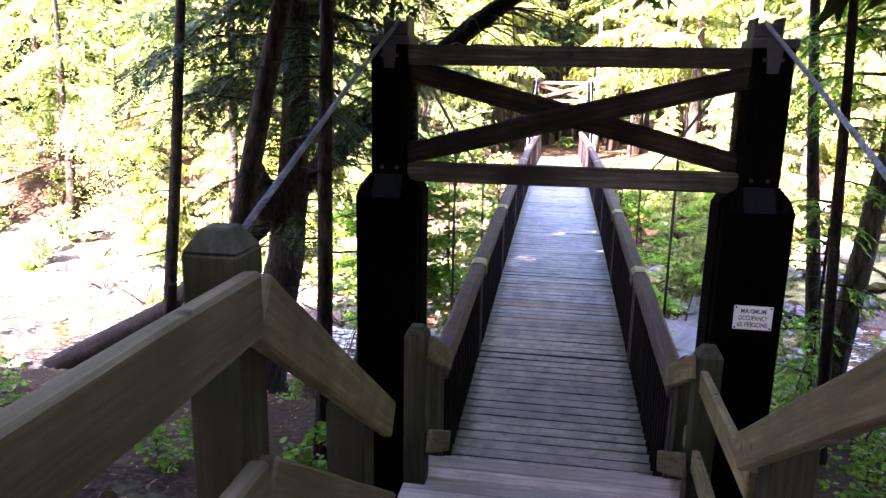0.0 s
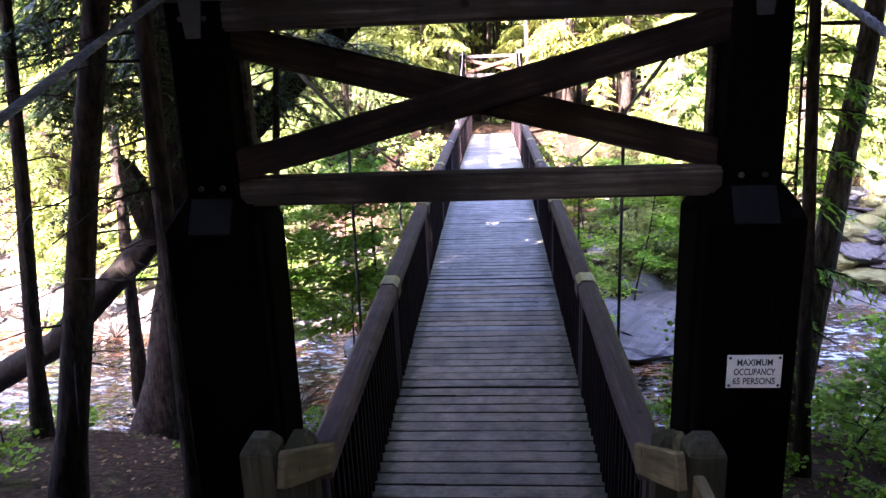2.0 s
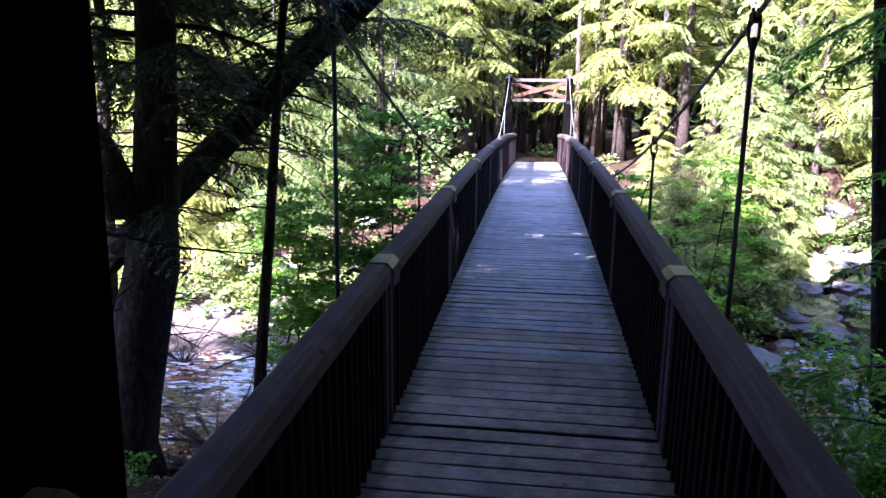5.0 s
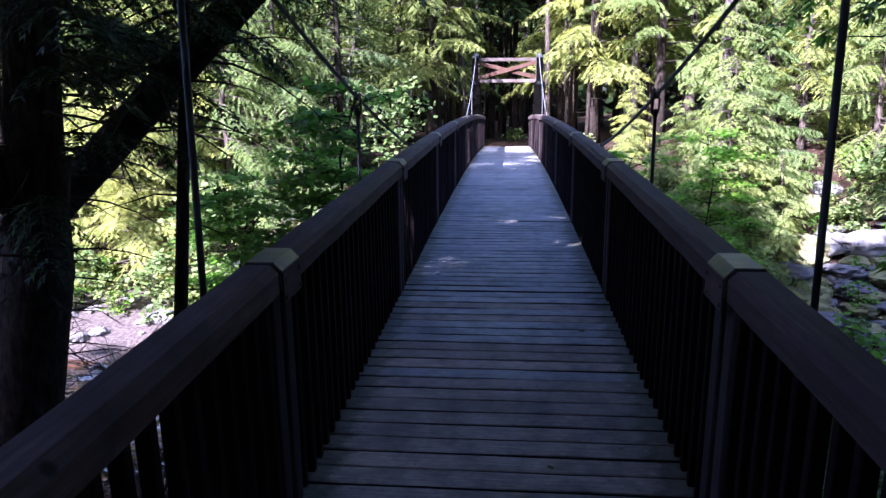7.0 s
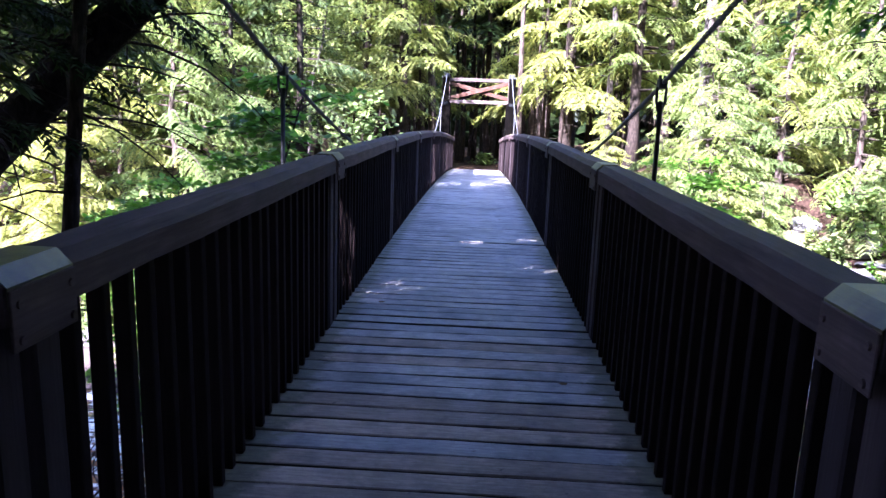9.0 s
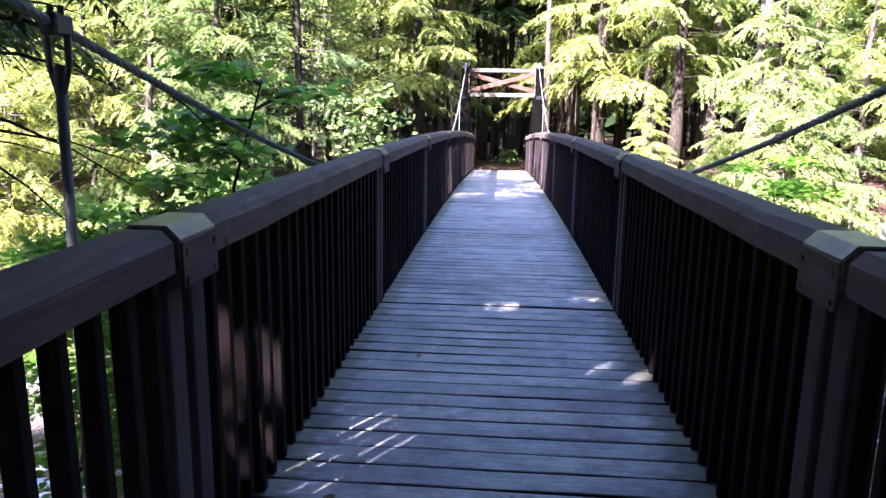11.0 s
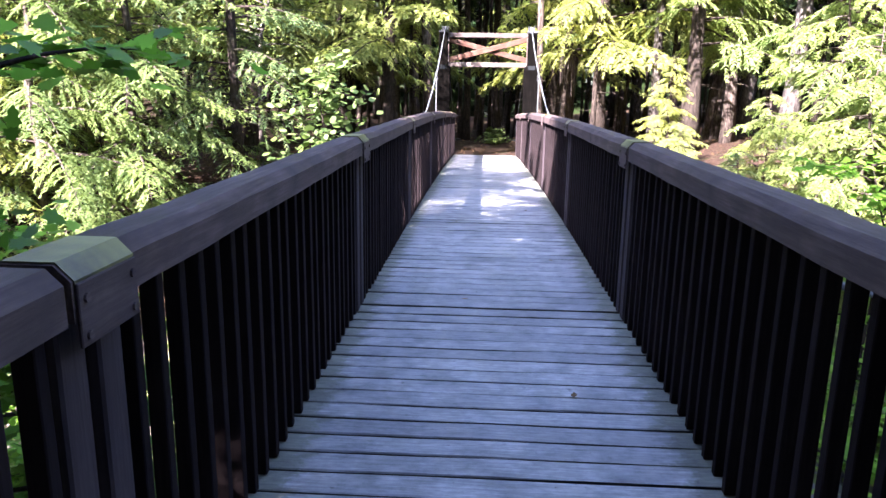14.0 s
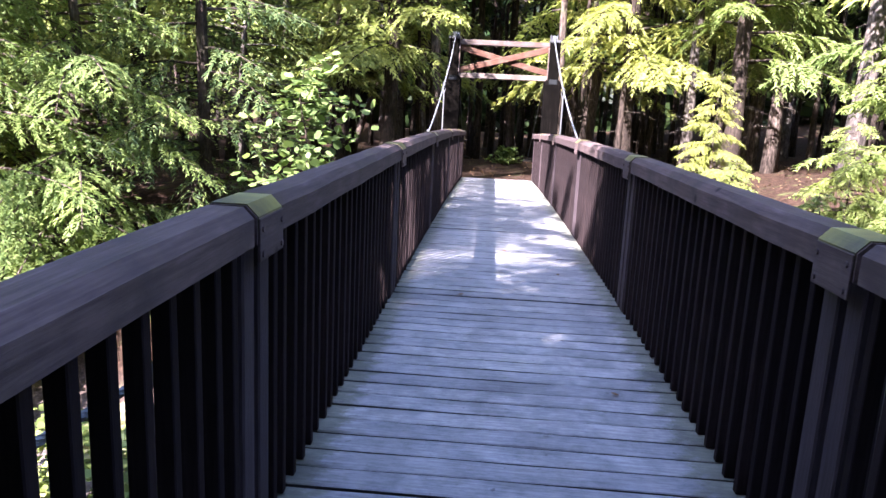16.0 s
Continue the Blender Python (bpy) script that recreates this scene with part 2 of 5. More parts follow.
def ground_material():
    """Leaf litter on the banks, pale sand and gravel by the water."""
    m, nt, b = nodes_of("forest_ground")
    v = coords(nt, (1, 1, 1))
    fine = noise_of(nt, v, 14, 8, 0.7)
    mid = noise_of(nt, v, 2.3, 5, 0.6)
    litter = ramp(nt, fine, [(0.3, (0.008, 0.005, 0.0035)), (0.5, (0.024, 0.014, 0.0095)), (0.72, (0.085, 0.05, 0.034))])
    litter = mix(nt, litter, (0.07, 0.085, 0.03), ramp(nt, mid, [(0.56, (0, 0, 0)), (0.72, (0.7, 0.7, 0.7))]))
    sand = ramp(nt, fine, [(0.3, (0.03, 0.023, 0.019)), (0.5, (0.072, 0.056, 0.049)), (0.7, (0.14, 0.116, 0.104))])
    sep = nt.nodes.new("ShaderNodeSeparateXYZ")
    nt.links.new(v, sep.inputs[0])
    low = nt.nodes.new("ShaderNodeMapRange")
    nt.links.new(sep.outputs["Z"], low.inputs[0])
    low.inputs[1].default_value, low.inputs[2].default_value, low.inputs[3].default_value, low.inputs[4].default_value = -2.2, -2.8, 0, 1
    nt.links.new(mix(nt, litter, sand, low.outputs[0]), b.inputs["Base Color"])
    b.inputs["Roughness"].default_value, b.inputs["Specular IOR Level"].default_value = 0.95, 0.06
    bump(nt, b, fine, 0.8, 0.04)
    return m


M_GROUND = ground_material()
M_ROCK = plain("river_rock", (0.07, 0.064, 0.06), (0.19, 0.175, 0.16), 5.0, 0.85, 0.0, 0.6, 0.03)
M_SLAB = timber("layered_grey_slab", (0.035, 0.032, 0.033), (0.10, 0.092, 0.093), (0.18, 0.165, 0.165), (0.075, 0.07, 0.072), 0, 0.8, 1.1, 0.3)
M_MOSSROCK = plain("mossy_rock", (0.08, 0.08, 0.03), (0.22, 0.20, 0.08), 6.0, 0.95, 0.0, 0.7, 0.03)


def water_material():
    m, nt, b = nodes_of("river_water")
    v = coords(nt, (1, 1, 1))
    w = noise_of(nt, coords(nt, (1.0, 1.5, 1)), 2.6, 2, 0.5)
    bed = noise_of(nt, v, 0.9, 4, 0.6)
    col = ramp(nt, bed, [(0.35, (0.006, 0.005, 0.004)), (0.52, (0.04, 0.017, 0.007)), (0.68, (0.15, 0.055, 0.018))])
    # blue-white flecks: sky glints painted into the colour, white water among them
    glint_noise = noise_of(nt, coords(nt, (4.2, 8.5, 1)), 1.0, 5, 0.6)
    where = noise_of(nt, v, 0.42, 3, 0.5)
    sky_glints = ramp(nt, mix(nt, glint_noise, where, 0.4), [(0.55, (0, 0, 0)), (0.60, (1, 1, 1))])
    nt.links.new(mix(nt, col, (0.34, 0.38, 0.43), sky_glints), b.inputs["Base Color"])
    b.inputs["Roughness"].default_value, b.inputs["IOR"].default_value = 0.04, 1.33
    bump(nt, b, w, 1.0, 0.35)
    return m


M_WATER = water_material()


# ---------- mesh helpers ----------
def mesh_of(name, bm, material, smooth=False):
    me = bpy.data.meshes.new(name)
    bm.to_mesh(me)
    bm.free()
    me.materials.append(material)
    if smooth:
        me.polygons.foreach_set("use_smooth", [True] * len(me.polygons))
    return me


def thing(name, label, category, at=None, group="", kind=""):
    ob = new(name)
    ob.matrix_basis = at or Matrix()
    return tagged(ob, label, category, group, kind)


def part(name, bm, material, parent, label="", smooth=False, at=None):
    ob = new(name, bm if isinstance(bm, bpy.types.Mesh) else mesh_of(name, bm, material, smooth))
    ob.parent = parent
    if at is not None:
        ob.matrix_basis = at
    return tagged(ob, label)


def box(x0, x1, y0, y1, z0, z1, bevel=0.008, seg=1, rough=0.0):
    bm = bmesh.new()
    bmesh.ops.create_cube(bm, size=1)
    for v in bm.verts:
        v.co = ((x0 + x1) / 2 + v.co.x * (x1 - x0), (y0 + y1) / 2 + v.co.y * (y1 - y0), (z0 + z1) / 2 + v.co.z * (z1 - z0))
    if bevel:
        bmesh.ops.bevel(bm, geom=bm.edges[:], offset=bevel, segments=seg, affect="EDGES")
    if rough:
        for v in bm.verts:
            v.co += Vector([random.uniform(-rough, rough) for _ in range(3)])
    return bm


def lay_beam(name, a, b, width, height, material, parent, label=""):
    """A timber part from a to b whose grain runs along it."""
    a, b = Vector(a), Vector(b)
    d = (b - a).normalized()
    side = d.cross(Vector((0, 0, 1))).normalized()
    m = Matrix((side, d, side.cross(d))).transposed().to_4x4()
    m.translation = a
    bm = box(-width / 2, width / 2, 0, (b - a).length, -height / 2, height / 2, 0.009)
    bmesh.ops.subdivide_edges(bm, edges=[e for e in bm.edges if abs((e.verts[0].co - e.verts[1].co).y) > 0.3], cuts=6)
    rnd = random.Random(len(name) + int(100 * (b - a).length))
    for v in bm.verts:
        v.co += Vector((rnd.uniform(-0.002, 0.002), 0, rnd.uniform(-0.003, 0.003)))
    return part(name, bm, material, parent, label, at=m)


def prism(outline, x0, x1):
    """An outline of (y, z) drawn out along x."""
    bm = bmesh.new()
    a = [bm.verts.new((x0, y, z)) for y, z in outline]
    b = [bm.verts.new((x1, y, z)) for y, z in outline]
    bm.faces.new(a[::-1]), bm.faces.new(b)
    n = len(a)
    for i in range(n):
        bm.faces.new((a[i], a[(i + 1) % n], b[(i + 1) % n], b[i]))
    bmesh.ops.recalc_face_normals(bm, faces=bm.faces[:])
    return bm


def join(*bms):
    out = bmesh.new()
    for bm in bms:
        me = bpy.data.meshes.new("tmp")
        bm.to_mesh(me)
        bm.free()
        out.from_mesh(me)
        bpy.data.meshes.remove(me)
    return out


def tube(points, radii, sides=10, wobble=0.0, seed=0, caps=True):
    """A round body through points with a radius at each; wobble makes it knotty."""
    rnd = random.Random(seed)
    bm = bmesh.new()
    pts = [Vector(p) for p in points]
    rings = []
    ref = Vector((0.31, 0.95, 0.05))
    for i, p in enumerate(pts):
        d = (pts[min(i + 1, len(pts) - 1)] - pts[max(i - 1, 0)]).normalized()
        u = d.cross(ref)
        if u.length < 0.05:
            u = d.cross(Vector((1, 0, 0)))
        u.normalize()
        w = d.cross(u)
        ring = []
        for k in range(sides):
            a = 2 * math.pi * k / sides
            r = radii[i] * (1 + wobble * rnd.uniform(-1, 1))
            ring.append(bm.verts.new(p + (u * math.cos(a) + w * math.sin(a)) * r))
        rings.append(ring)
    for r0, r1 in zip(rings, rings[1:]):
        for k in range(sides):
            bm.faces.new((r0[k], r0[(k + 1) % sides], r1[(k + 1) % sides], r1[k]))
    if caps:
        bm.faces.new(rings[0][::-1]), bm.faces.new(rings[-1])
    return bm


def mesh_from_arrays(name, verts, per, material):
    """A mesh of separate polygons with per corners each, from an array of corners."""
    me = bpy.data.meshes.new(name)
    n = len(verts)
    me.vertices.add(n)
    me.vertices.foreach_set("co", np.asarray(verts, dtype=np.float32).ravel())
    me.loops.add(n)
    me.loops.foreach_set("vertex_index", np.arange(n, dtype=np.int32))
    me.polygons.add(n // per)
    me.polygons.foreach_set("loop_start", np.arange(0, n, per, dtype=np.int32))
    me.update(calc_edges=True)
    me.materials.append(material)
    return me


def leaves(centres, along, normal, length, width, outline):
    """Corners of flat leaves: outline is (along, across) in units of length and width."""
    along = along / (np.linalg.norm(along, axis=1, keepdims=True) + 1e-9)
    side = np.cross(normal, along)
    side /= np.linalg.norm(side, axis=1, keepdims=True) + 1e-9
    o = np.asarray(outline)
    L = np.asarray(length).reshape(-1, 1, 1) if np.ndim(length) else length
    W = np.asarray(width).reshape(-1, 1, 1) if np.ndim(width) else width
    c = centres[:, None, :] + along[:, None, :] * o[None, :, :1] * L + side[:, None, :] * o[None, :, 1:] * W
    return c.reshape(-1, 3)


DIAMOND = [(0, 0), (0.45, -0.5), (1, 0), (0.45, 0.5)]
NEEDLES = [(0, -0.5), (0, 0.5), (1, 0)]


# ---------- ground and river ----------
WATER_Z = -3.5


def smooth(a, b, x):
    t = np.clip((x - a) / (b - a), 0, 1)
    return t * t * (3 - 2 * t)


def wave(x, y):
    return (np.sin(x * 0.9 + 1.3 * np.sin(y * 0.35)) + np.sin(y * 0.8 + x * 0.33 + 2) + 0.6 * np.sin(x * 2.3 - y * 1.7)) / 2.6


def ground_z(x, y):
    """Near bank, river bed, far bank and the forest floor behind it."""
    x, y = np.asarray(x, float), np.asarray(y, float)
    shore = 0.5 * np.sin(x * 0.35) + 0.3 * np.sin(x * 0.9 + 1)
    near = -0.35 + 1.55 * smooth(-4.6, -6.8, y) - 2.25 * np.clip((y + 2.5) / 7.2, 0, 1) - 1.7 * smooth(3.0 + shore, 5.6 + shore + 0.9 * smooth(0, 3, x), y) + 0.02 * (np.abs(x) - 1) * smooth(-2, -8, y)
    toe = 12.2 + shore - 0.09 * np.clip(x, 0, 25) + 0.05 * np.clip(x, -25, 0)
    far = -4.1 + 3.95 * smooth(toe, 21.5 + 0.03 * np.abs(x), y)
    far = np.where((x > 3), far + 0.9 * smooth(3, 9, x) * smooth(toe, toe + 5, y) * (1 - 0.5 * smooth(20, 30, y)), far)
    far = far + 0.05 * np.clip(y - 30, 0, 40) * smooth(5, 25, np.abs(x))
    bar = -3.72 + 0.17 * np.clip(y - 9.4 - 0.5 * shore, 0, 6) - 0.9 * smooth(-4.2, -2.4, x)
    far = np.where((x < -2.4) & (y > 8), np.maximum(far, bar), far)
    z = np.maximum(near, far)
    return z + 0.10 * wave(x, y) * (0.4 + 0.6 * smooth(1.5, 4, np.abs(x)))


def grid_mesh(name, xs, ys, zf, material):
    X, Y = np.meshgrid(xs, ys)
    Z = zf(X, Y)
    co = np.stack([X, Y, Z], -1).reshape(-1, 3)
    nx, ny = len(xs), len(ys)
    i = np.arange(nx * ny).reshape(ny, nx)
    f = np.stack([i[:-1, :-1], i[:-1, 1:], i[1:, 1:], i[1:, :-1]], -1).reshape(-1, 4)
    me = bpy.data.meshes.new(name)
    me.from_pydata(co.tolist(), [], f.tolist())
    me.materials.append(material)
    me.polygons.foreach_set("use_smooth", [True] * len(me.polygons))
    return me


def spaced(lo, a, b, hi, fine, coarse):
    return np.concatenate([np.arange(lo, a, coarse), np.arange(a, b, fine), np.arange(b, hi + coarse, coarse)])


ground = new("ground", grid_mesh("ground", spaced(-400, -22, 22, 400, 0.35, 9), spaced(-400, -12, 42, 400, 0.35, 9), ground_z, M_GROUND))
tagged(ground, "forest floor of brown leaf litter falling to sandy river banks", "ground", kind="structure")
water = new("water", grid_mesh("water", np.arange(-120, 121, 6.0), np.arange(2.0, 19.5, 1.0), lambda x, y: np.full_like(x, WATER_Z), M_WATER))
tagged(water, "shallow brown rippling river water flowing under the bridge", "river", kind="structure")

# ---------- bridge deck ----------
BAY = 3.05
ENDS = [-2.72] + [BAY * k - 0.10 for k in range(8)] + [24.05]
DECK_ENDS = [-2.72] + [BAY * k + 0.08 for k in range(8)] + [24.05]


def deck_z(y):
    return 0.245 - 0.0017 * (y - 12.0) ** 2


deck = thing("bridge_deck", "narrow wooden footbridge deck of grey weathered cross planks", "bridge deck", kind="structure")


def on_bay(k, ends):
    """The pose of a bay's start, leaning along its chord, and its length."""
    y0, y1 = ends[k], ends[k + 1]
    z0, z1 = float(deck_z(y0)), float(deck_z(y1))
    return pose(0, y0, z0, math.degrees(math.atan2(z1 - z0, y1 - y0)), 0, 0), math.hypot(y1 - y0, z1 - z0)


for k in range(9):
    m, length = on_bay(k, DECK_ENDS)
    for s in (-0.66, 0.0, 0.66):
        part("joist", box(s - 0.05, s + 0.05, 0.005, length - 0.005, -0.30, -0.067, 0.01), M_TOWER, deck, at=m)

# ---------- railings: one section for each bay and side ----------
RAIL_TOP = 1.08


def rail_profile(length):
    """Top rail with chamfered upper edges, inner edge at x = 0, drawn along y."""
    c, w, h = 0.03, 0.155, 0.105
    pts = [(0, 0), (w, 0), (w, h - c), (w - c, h), (c, h), (0, h - c)]
    bm = bmesh.new()
    n = 10
    rings = []
    rnd = random.Random(int(length * 1000))
    for i in range(n + 1):
        y = 0.006 + (length - 0.012) * i / n
        dx, dz = rnd.uniform(-0.003, 0.003), rnd.uniform(-0.002, 0.002)
        rings.append([bm.verts.new((x + dx, y, z + dz)) for x, z in pts])
    for a, b in zip(rings, rings[1:]):
        for j in range(6):
            bm.faces.new((a[j], a[(j + 1) % 6], b[(j + 1) % 6], b[j]))
    bm.faces.new(rings[0]), bm.faces.new(rings[-1][::-1])
    bmesh.ops.recalc_face_normals(bm, faces=bm.faces[:])
    return bm


def cap_plate():
    c, w, h = 0.03, 0.155, 0.105
    pts = [(-0.003, 0.03), (-0.003, h - c + 0.001), (c - 0.001, h + 0.004), (w - c + 0.001, h + 0.004), (w + 0.003, h - c + 0.001), (w + 0.003, 0.03),
           (w + 0.0005, 0.03), (w + 0.0005, h - c), (w - c, h + 0.0006), (c, h + 0.0006), (-0.0005, h - c), (-0.0005, 0.03)]
    bm = bmesh.new()
    a = [bm.verts.new((x, 0.012, z)) for x, z in pts]
    b = [bm.verts.new((x, 0.225, z)) for x, z in pts]
    for i in range(12):
        bm.faces.new((a[i], a[(i + 1) % 12], b[(i + 1) % 12], b[i]))
    for i in range(5):
        bm.faces.new((a[i], a[i + 1], a[10 - i], a[11 - i])), bm.faces.new((b[i], b[i + 1], b[10 - i], b[11 - i]))
    bmesh.ops.recalc_face_normals(bm, faces=bm.faces[:])
    return bm


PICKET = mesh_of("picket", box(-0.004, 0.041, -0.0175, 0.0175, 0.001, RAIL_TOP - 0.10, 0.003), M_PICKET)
RAIL_BOLT = mesh_of("bolt", tube([(-0.004, 0, 0), (0.004, 0, 0)], [0.009, 0.010], 8), M_RAIL)
POST = mesh_of("post", box(-0.008, 0.085, -0.045, 0.045, 0.001, RAIL_TOP - 0.103, 0.006), M_POST)


def railing_section(length, plate, last):
    r = thing("railing_section", "brown-stained timber railing with square pickets beside the planks", "railing", group="railing sections along the footbridge")
    part("top_rail", rail_profile(length), M_RAIL, r, "chamfered handrail timber", at=pose(-0.045, 0, RAIL_TOP - 0.105))
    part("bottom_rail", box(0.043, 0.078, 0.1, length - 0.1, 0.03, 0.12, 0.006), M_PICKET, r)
    for y in [0.05, 0.185][:2 if plate else 1] + ([length - 0.05] if last else []):
        part("post", POST, None, r, at=pose(0, y, 0))
    lo, hi = 0.245 if plate else 0.10, length - (0.10 if last else -0.03)
    n = round((hi - lo) / 0.124)
    for i in range(n):
        y = lo + (hi - lo) * (i + 0.5) / n
        part("picket", PICKET, None, r, at=pose(random.uniform(-0.003, 0.003), y, 0, 0, 0, random.uniform(-2, 2)))
    if plate:
        plate_ob = part("side_plate", box(-0.053, -0.046, 0.012, 0.225, RAIL_TOP - 0.155, RAIL_TOP - 0.035, 0.002), M_RAIL, r, "dark brown bolted joint plate")
        for y in (0.035, 0.205):
            for z in (RAIL_TOP - 0.135, RAIL_TOP - 0.065):
                part("bolt", RAIL_BOLT, None, plate_ob, at=pose(-0.054, y, z))
        part("cap_plate", cap_plate(), M_MOSS, r, "yellow-green weathered joint plate", at=pose(-0.045, 0, RAIL_TOP - 0.105))
    return r


HALF = 0.82
for k in range(9):
    m, length = on_bay(k, ENDS)
    railing = railing_section(length, k > 0, k == 8)
    railing.matrix_basis = m @ pose(HALF, 0, 0)
    other = railing_section(length, k > 0, k == 8)
    other.matrix_basis = m @ Matrix.Diagonal((-1, 1, 1, 1)) @ pose(HALF, 0, 0)


# ---------- towers, cables, hangers ----------
COL, CORE = 1.185, 0.125
TOWERS = ((-2.735, 0, 0.222), (24.78, 180, 0.20))


def cheek(x0, x1, y0, y1, z0, z1, slope):
    """A side timber whose upper end is cut to a slope; slope names the side where it is low."""
    bm = box(x0, x1, y0, y1, z0, z1, 0.012)
    d = (x1 - x0) if slope in ("x0", "x1") else (y1 - y0)
    for v in bm.verts:
        if v.co.z > z1 - 0.1:
            t = {"x0": (x1 - v.co.x) / (x1 - x0), "x1": (v.co.x - x0) / (x1 - x0), "y0": (y1 - v.co.y) / (y1 - y0), "y1": (v.co.y - y0) / (y1 - y0)}[slope]
            v.co.z -= t * d * 1.15
    return bm


def tower(y, turn, WIDE, beam_wood, brace_wood):
    t = thing("bridge_tower", "black creosoted timber tower with pale crossbeams and crossed braces", "bridge tower", pose(0, y, 0, 0, 0, turn), "bridge towers")
    for s in (-1, 1):
        c = COL * s
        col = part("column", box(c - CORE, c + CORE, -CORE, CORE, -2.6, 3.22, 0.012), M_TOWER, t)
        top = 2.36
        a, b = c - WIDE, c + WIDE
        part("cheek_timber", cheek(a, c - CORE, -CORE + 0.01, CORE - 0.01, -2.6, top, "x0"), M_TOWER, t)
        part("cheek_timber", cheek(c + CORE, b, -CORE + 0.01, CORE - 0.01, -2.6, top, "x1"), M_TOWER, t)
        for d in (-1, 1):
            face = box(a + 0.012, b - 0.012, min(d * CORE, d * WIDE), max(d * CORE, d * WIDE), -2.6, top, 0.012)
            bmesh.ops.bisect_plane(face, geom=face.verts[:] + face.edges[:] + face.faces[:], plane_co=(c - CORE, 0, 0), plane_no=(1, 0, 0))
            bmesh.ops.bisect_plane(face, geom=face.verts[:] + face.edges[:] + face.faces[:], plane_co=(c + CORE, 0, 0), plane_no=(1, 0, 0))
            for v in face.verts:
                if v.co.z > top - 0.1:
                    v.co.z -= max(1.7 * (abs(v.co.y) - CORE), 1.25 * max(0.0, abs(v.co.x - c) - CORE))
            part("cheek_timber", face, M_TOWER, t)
        for d in (-1, 1):
            fl = join(box(c - 0.095, c + 0.095, -0.003, 0.003, -0.98 * (WIDE - CORE), 0.80 * (WIDE - CORE), 0.002))
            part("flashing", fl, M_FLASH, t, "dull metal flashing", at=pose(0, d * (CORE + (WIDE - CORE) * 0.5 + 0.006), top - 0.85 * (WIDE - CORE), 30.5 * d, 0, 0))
        # iron cap with a saddle for the cable
        cap = join(box(c - CORE - 0.012, c + CORE + 0.012, -CORE - 0.012, CORE + 0.012, 3.19, 3.245, 0.006),
                   *[prism([(-0.007, 3.04), (0.007, 3.04), (0.007, 3.21), (-0.007, 3.21)], c - 0.05, c + 0.05) for q in (0,)])
        for v in cap.verts:
            if abs(v.co.y) < 0.02 and v.co.z < 3.215:
                v.co.y -= CORE + 0.012
                if v.co.z < 3.1:
                    v.co.x = c + (v.co.x - c) * 0.62
        part("cap", cap, M_CAP, col, "grey galvanised post cap")
        sx = 1.15 * s
        saddle = join(tube([(sx - 0.07, 0, 3.27), (sx + 0.07, 0, 3.27)], [0.075, 0.075], 16), box(sx - 0.085, sx - 0.065, -0.1, 0.1, 3.24, 3.37, 0.006), box(sx + 0.065, sx + 0.085, -0.1, 0.1, 3.24, 3.37, 0.006))
        part("saddle", saddle, M_CAP, col, "galvanised cable saddle")
        for z in (2.39, 3.12):
            for e in (-0.05, 0.05):
                part("bolt", tube([(c + e, -CORE - 0.014, z), (c + e, -CORE, z)], [0.012, 0.012], 8), M_CAP, col)
    inner = COL - CORE
    for s in (-1, 1):
        part("spacer", box(*sorted(((inner - 0.024) * s, (inner + 0.002) * s)), 0.046, 0.118, 2.43, 3.06, 0.005), beam_wood, t, "grey weathered spacer board")
    part("crossbeam", box(-inner - 0.02, inner + 0.02, -0.115, 0.03, 2.30, 2.425, 0.012, 2), beam_wood, t, "grey weathered crossbeam")
    part("crossbeam", box(-inner - 0.02, inner + 0.02, -0.115, 0.03, 3.065, 3.19, 0.012, 2), beam_wood, t, "grey weathered crossbeam")
    lay_beam("brace", (-inner - 0.02, -0.075, 2.48), (inner + 0.02, -0.075, 3.02), 0.075, 0.14, brace_wood, t, "brown diagonal brace")
    lay_beam("brace", (-inner - 0.02, 0.005, 3.035), (inner + 0.02, 0.005, 2.47), 0.075, 0.14, brace_wood, t, "brown diagonal brace")
    return t


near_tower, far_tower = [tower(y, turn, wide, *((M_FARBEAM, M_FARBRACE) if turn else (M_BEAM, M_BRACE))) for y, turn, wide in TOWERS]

CABLE_X, SADDLE_Z, LOW_Z, MID_Y = 1.15, 3.345, 0.607, 12.8


def cable_z(y):
    half = MID_Y - TOWERS[0][0] if y < MID_Y else TOWERS[1][0] - MID_Y
    return LOW_Z + (SADDLE_Z - LOW_Z) * ((y - MID_Y) / half) ** 2


def rope(points, r):
    """A twisted wire rope: six lobes that wind along it."""
    pts = [Vector(p) for p in points]
    bm = bmesh.new()
    rings, s = [], 0.0
    for i, p in enumerate(pts):
        d = (pts[min(i + 1, len(pts) - 1)] - pts[max(i - 1, 0)]).normalized()
        u = d.cross(Vector((1, 0, 0))).normalized()
        w = d.cross(u)
        if i:
            s += (p - pts[i - 1]).length
        ring = []
        for k in range(12):
            a = 2 * math.pi * k / 12 + s * 22
            rr = r * (1.0 if k % 2 else 0.88)
            ring.append(bm.verts.new(p + (u * math.cos(a) + w * math.sin(a)) * rr))
        rings.append(ring)
    for a, b in zip(rings, rings[1:]):
        for k in range(12):
            bm.faces.new((a[k], a[(k + 1) % 12], b[(k + 1) % 12], b[k]))
    bm.faces.new(rings[0][::-1]), bm.faces.new(rings[-1])
    return bm


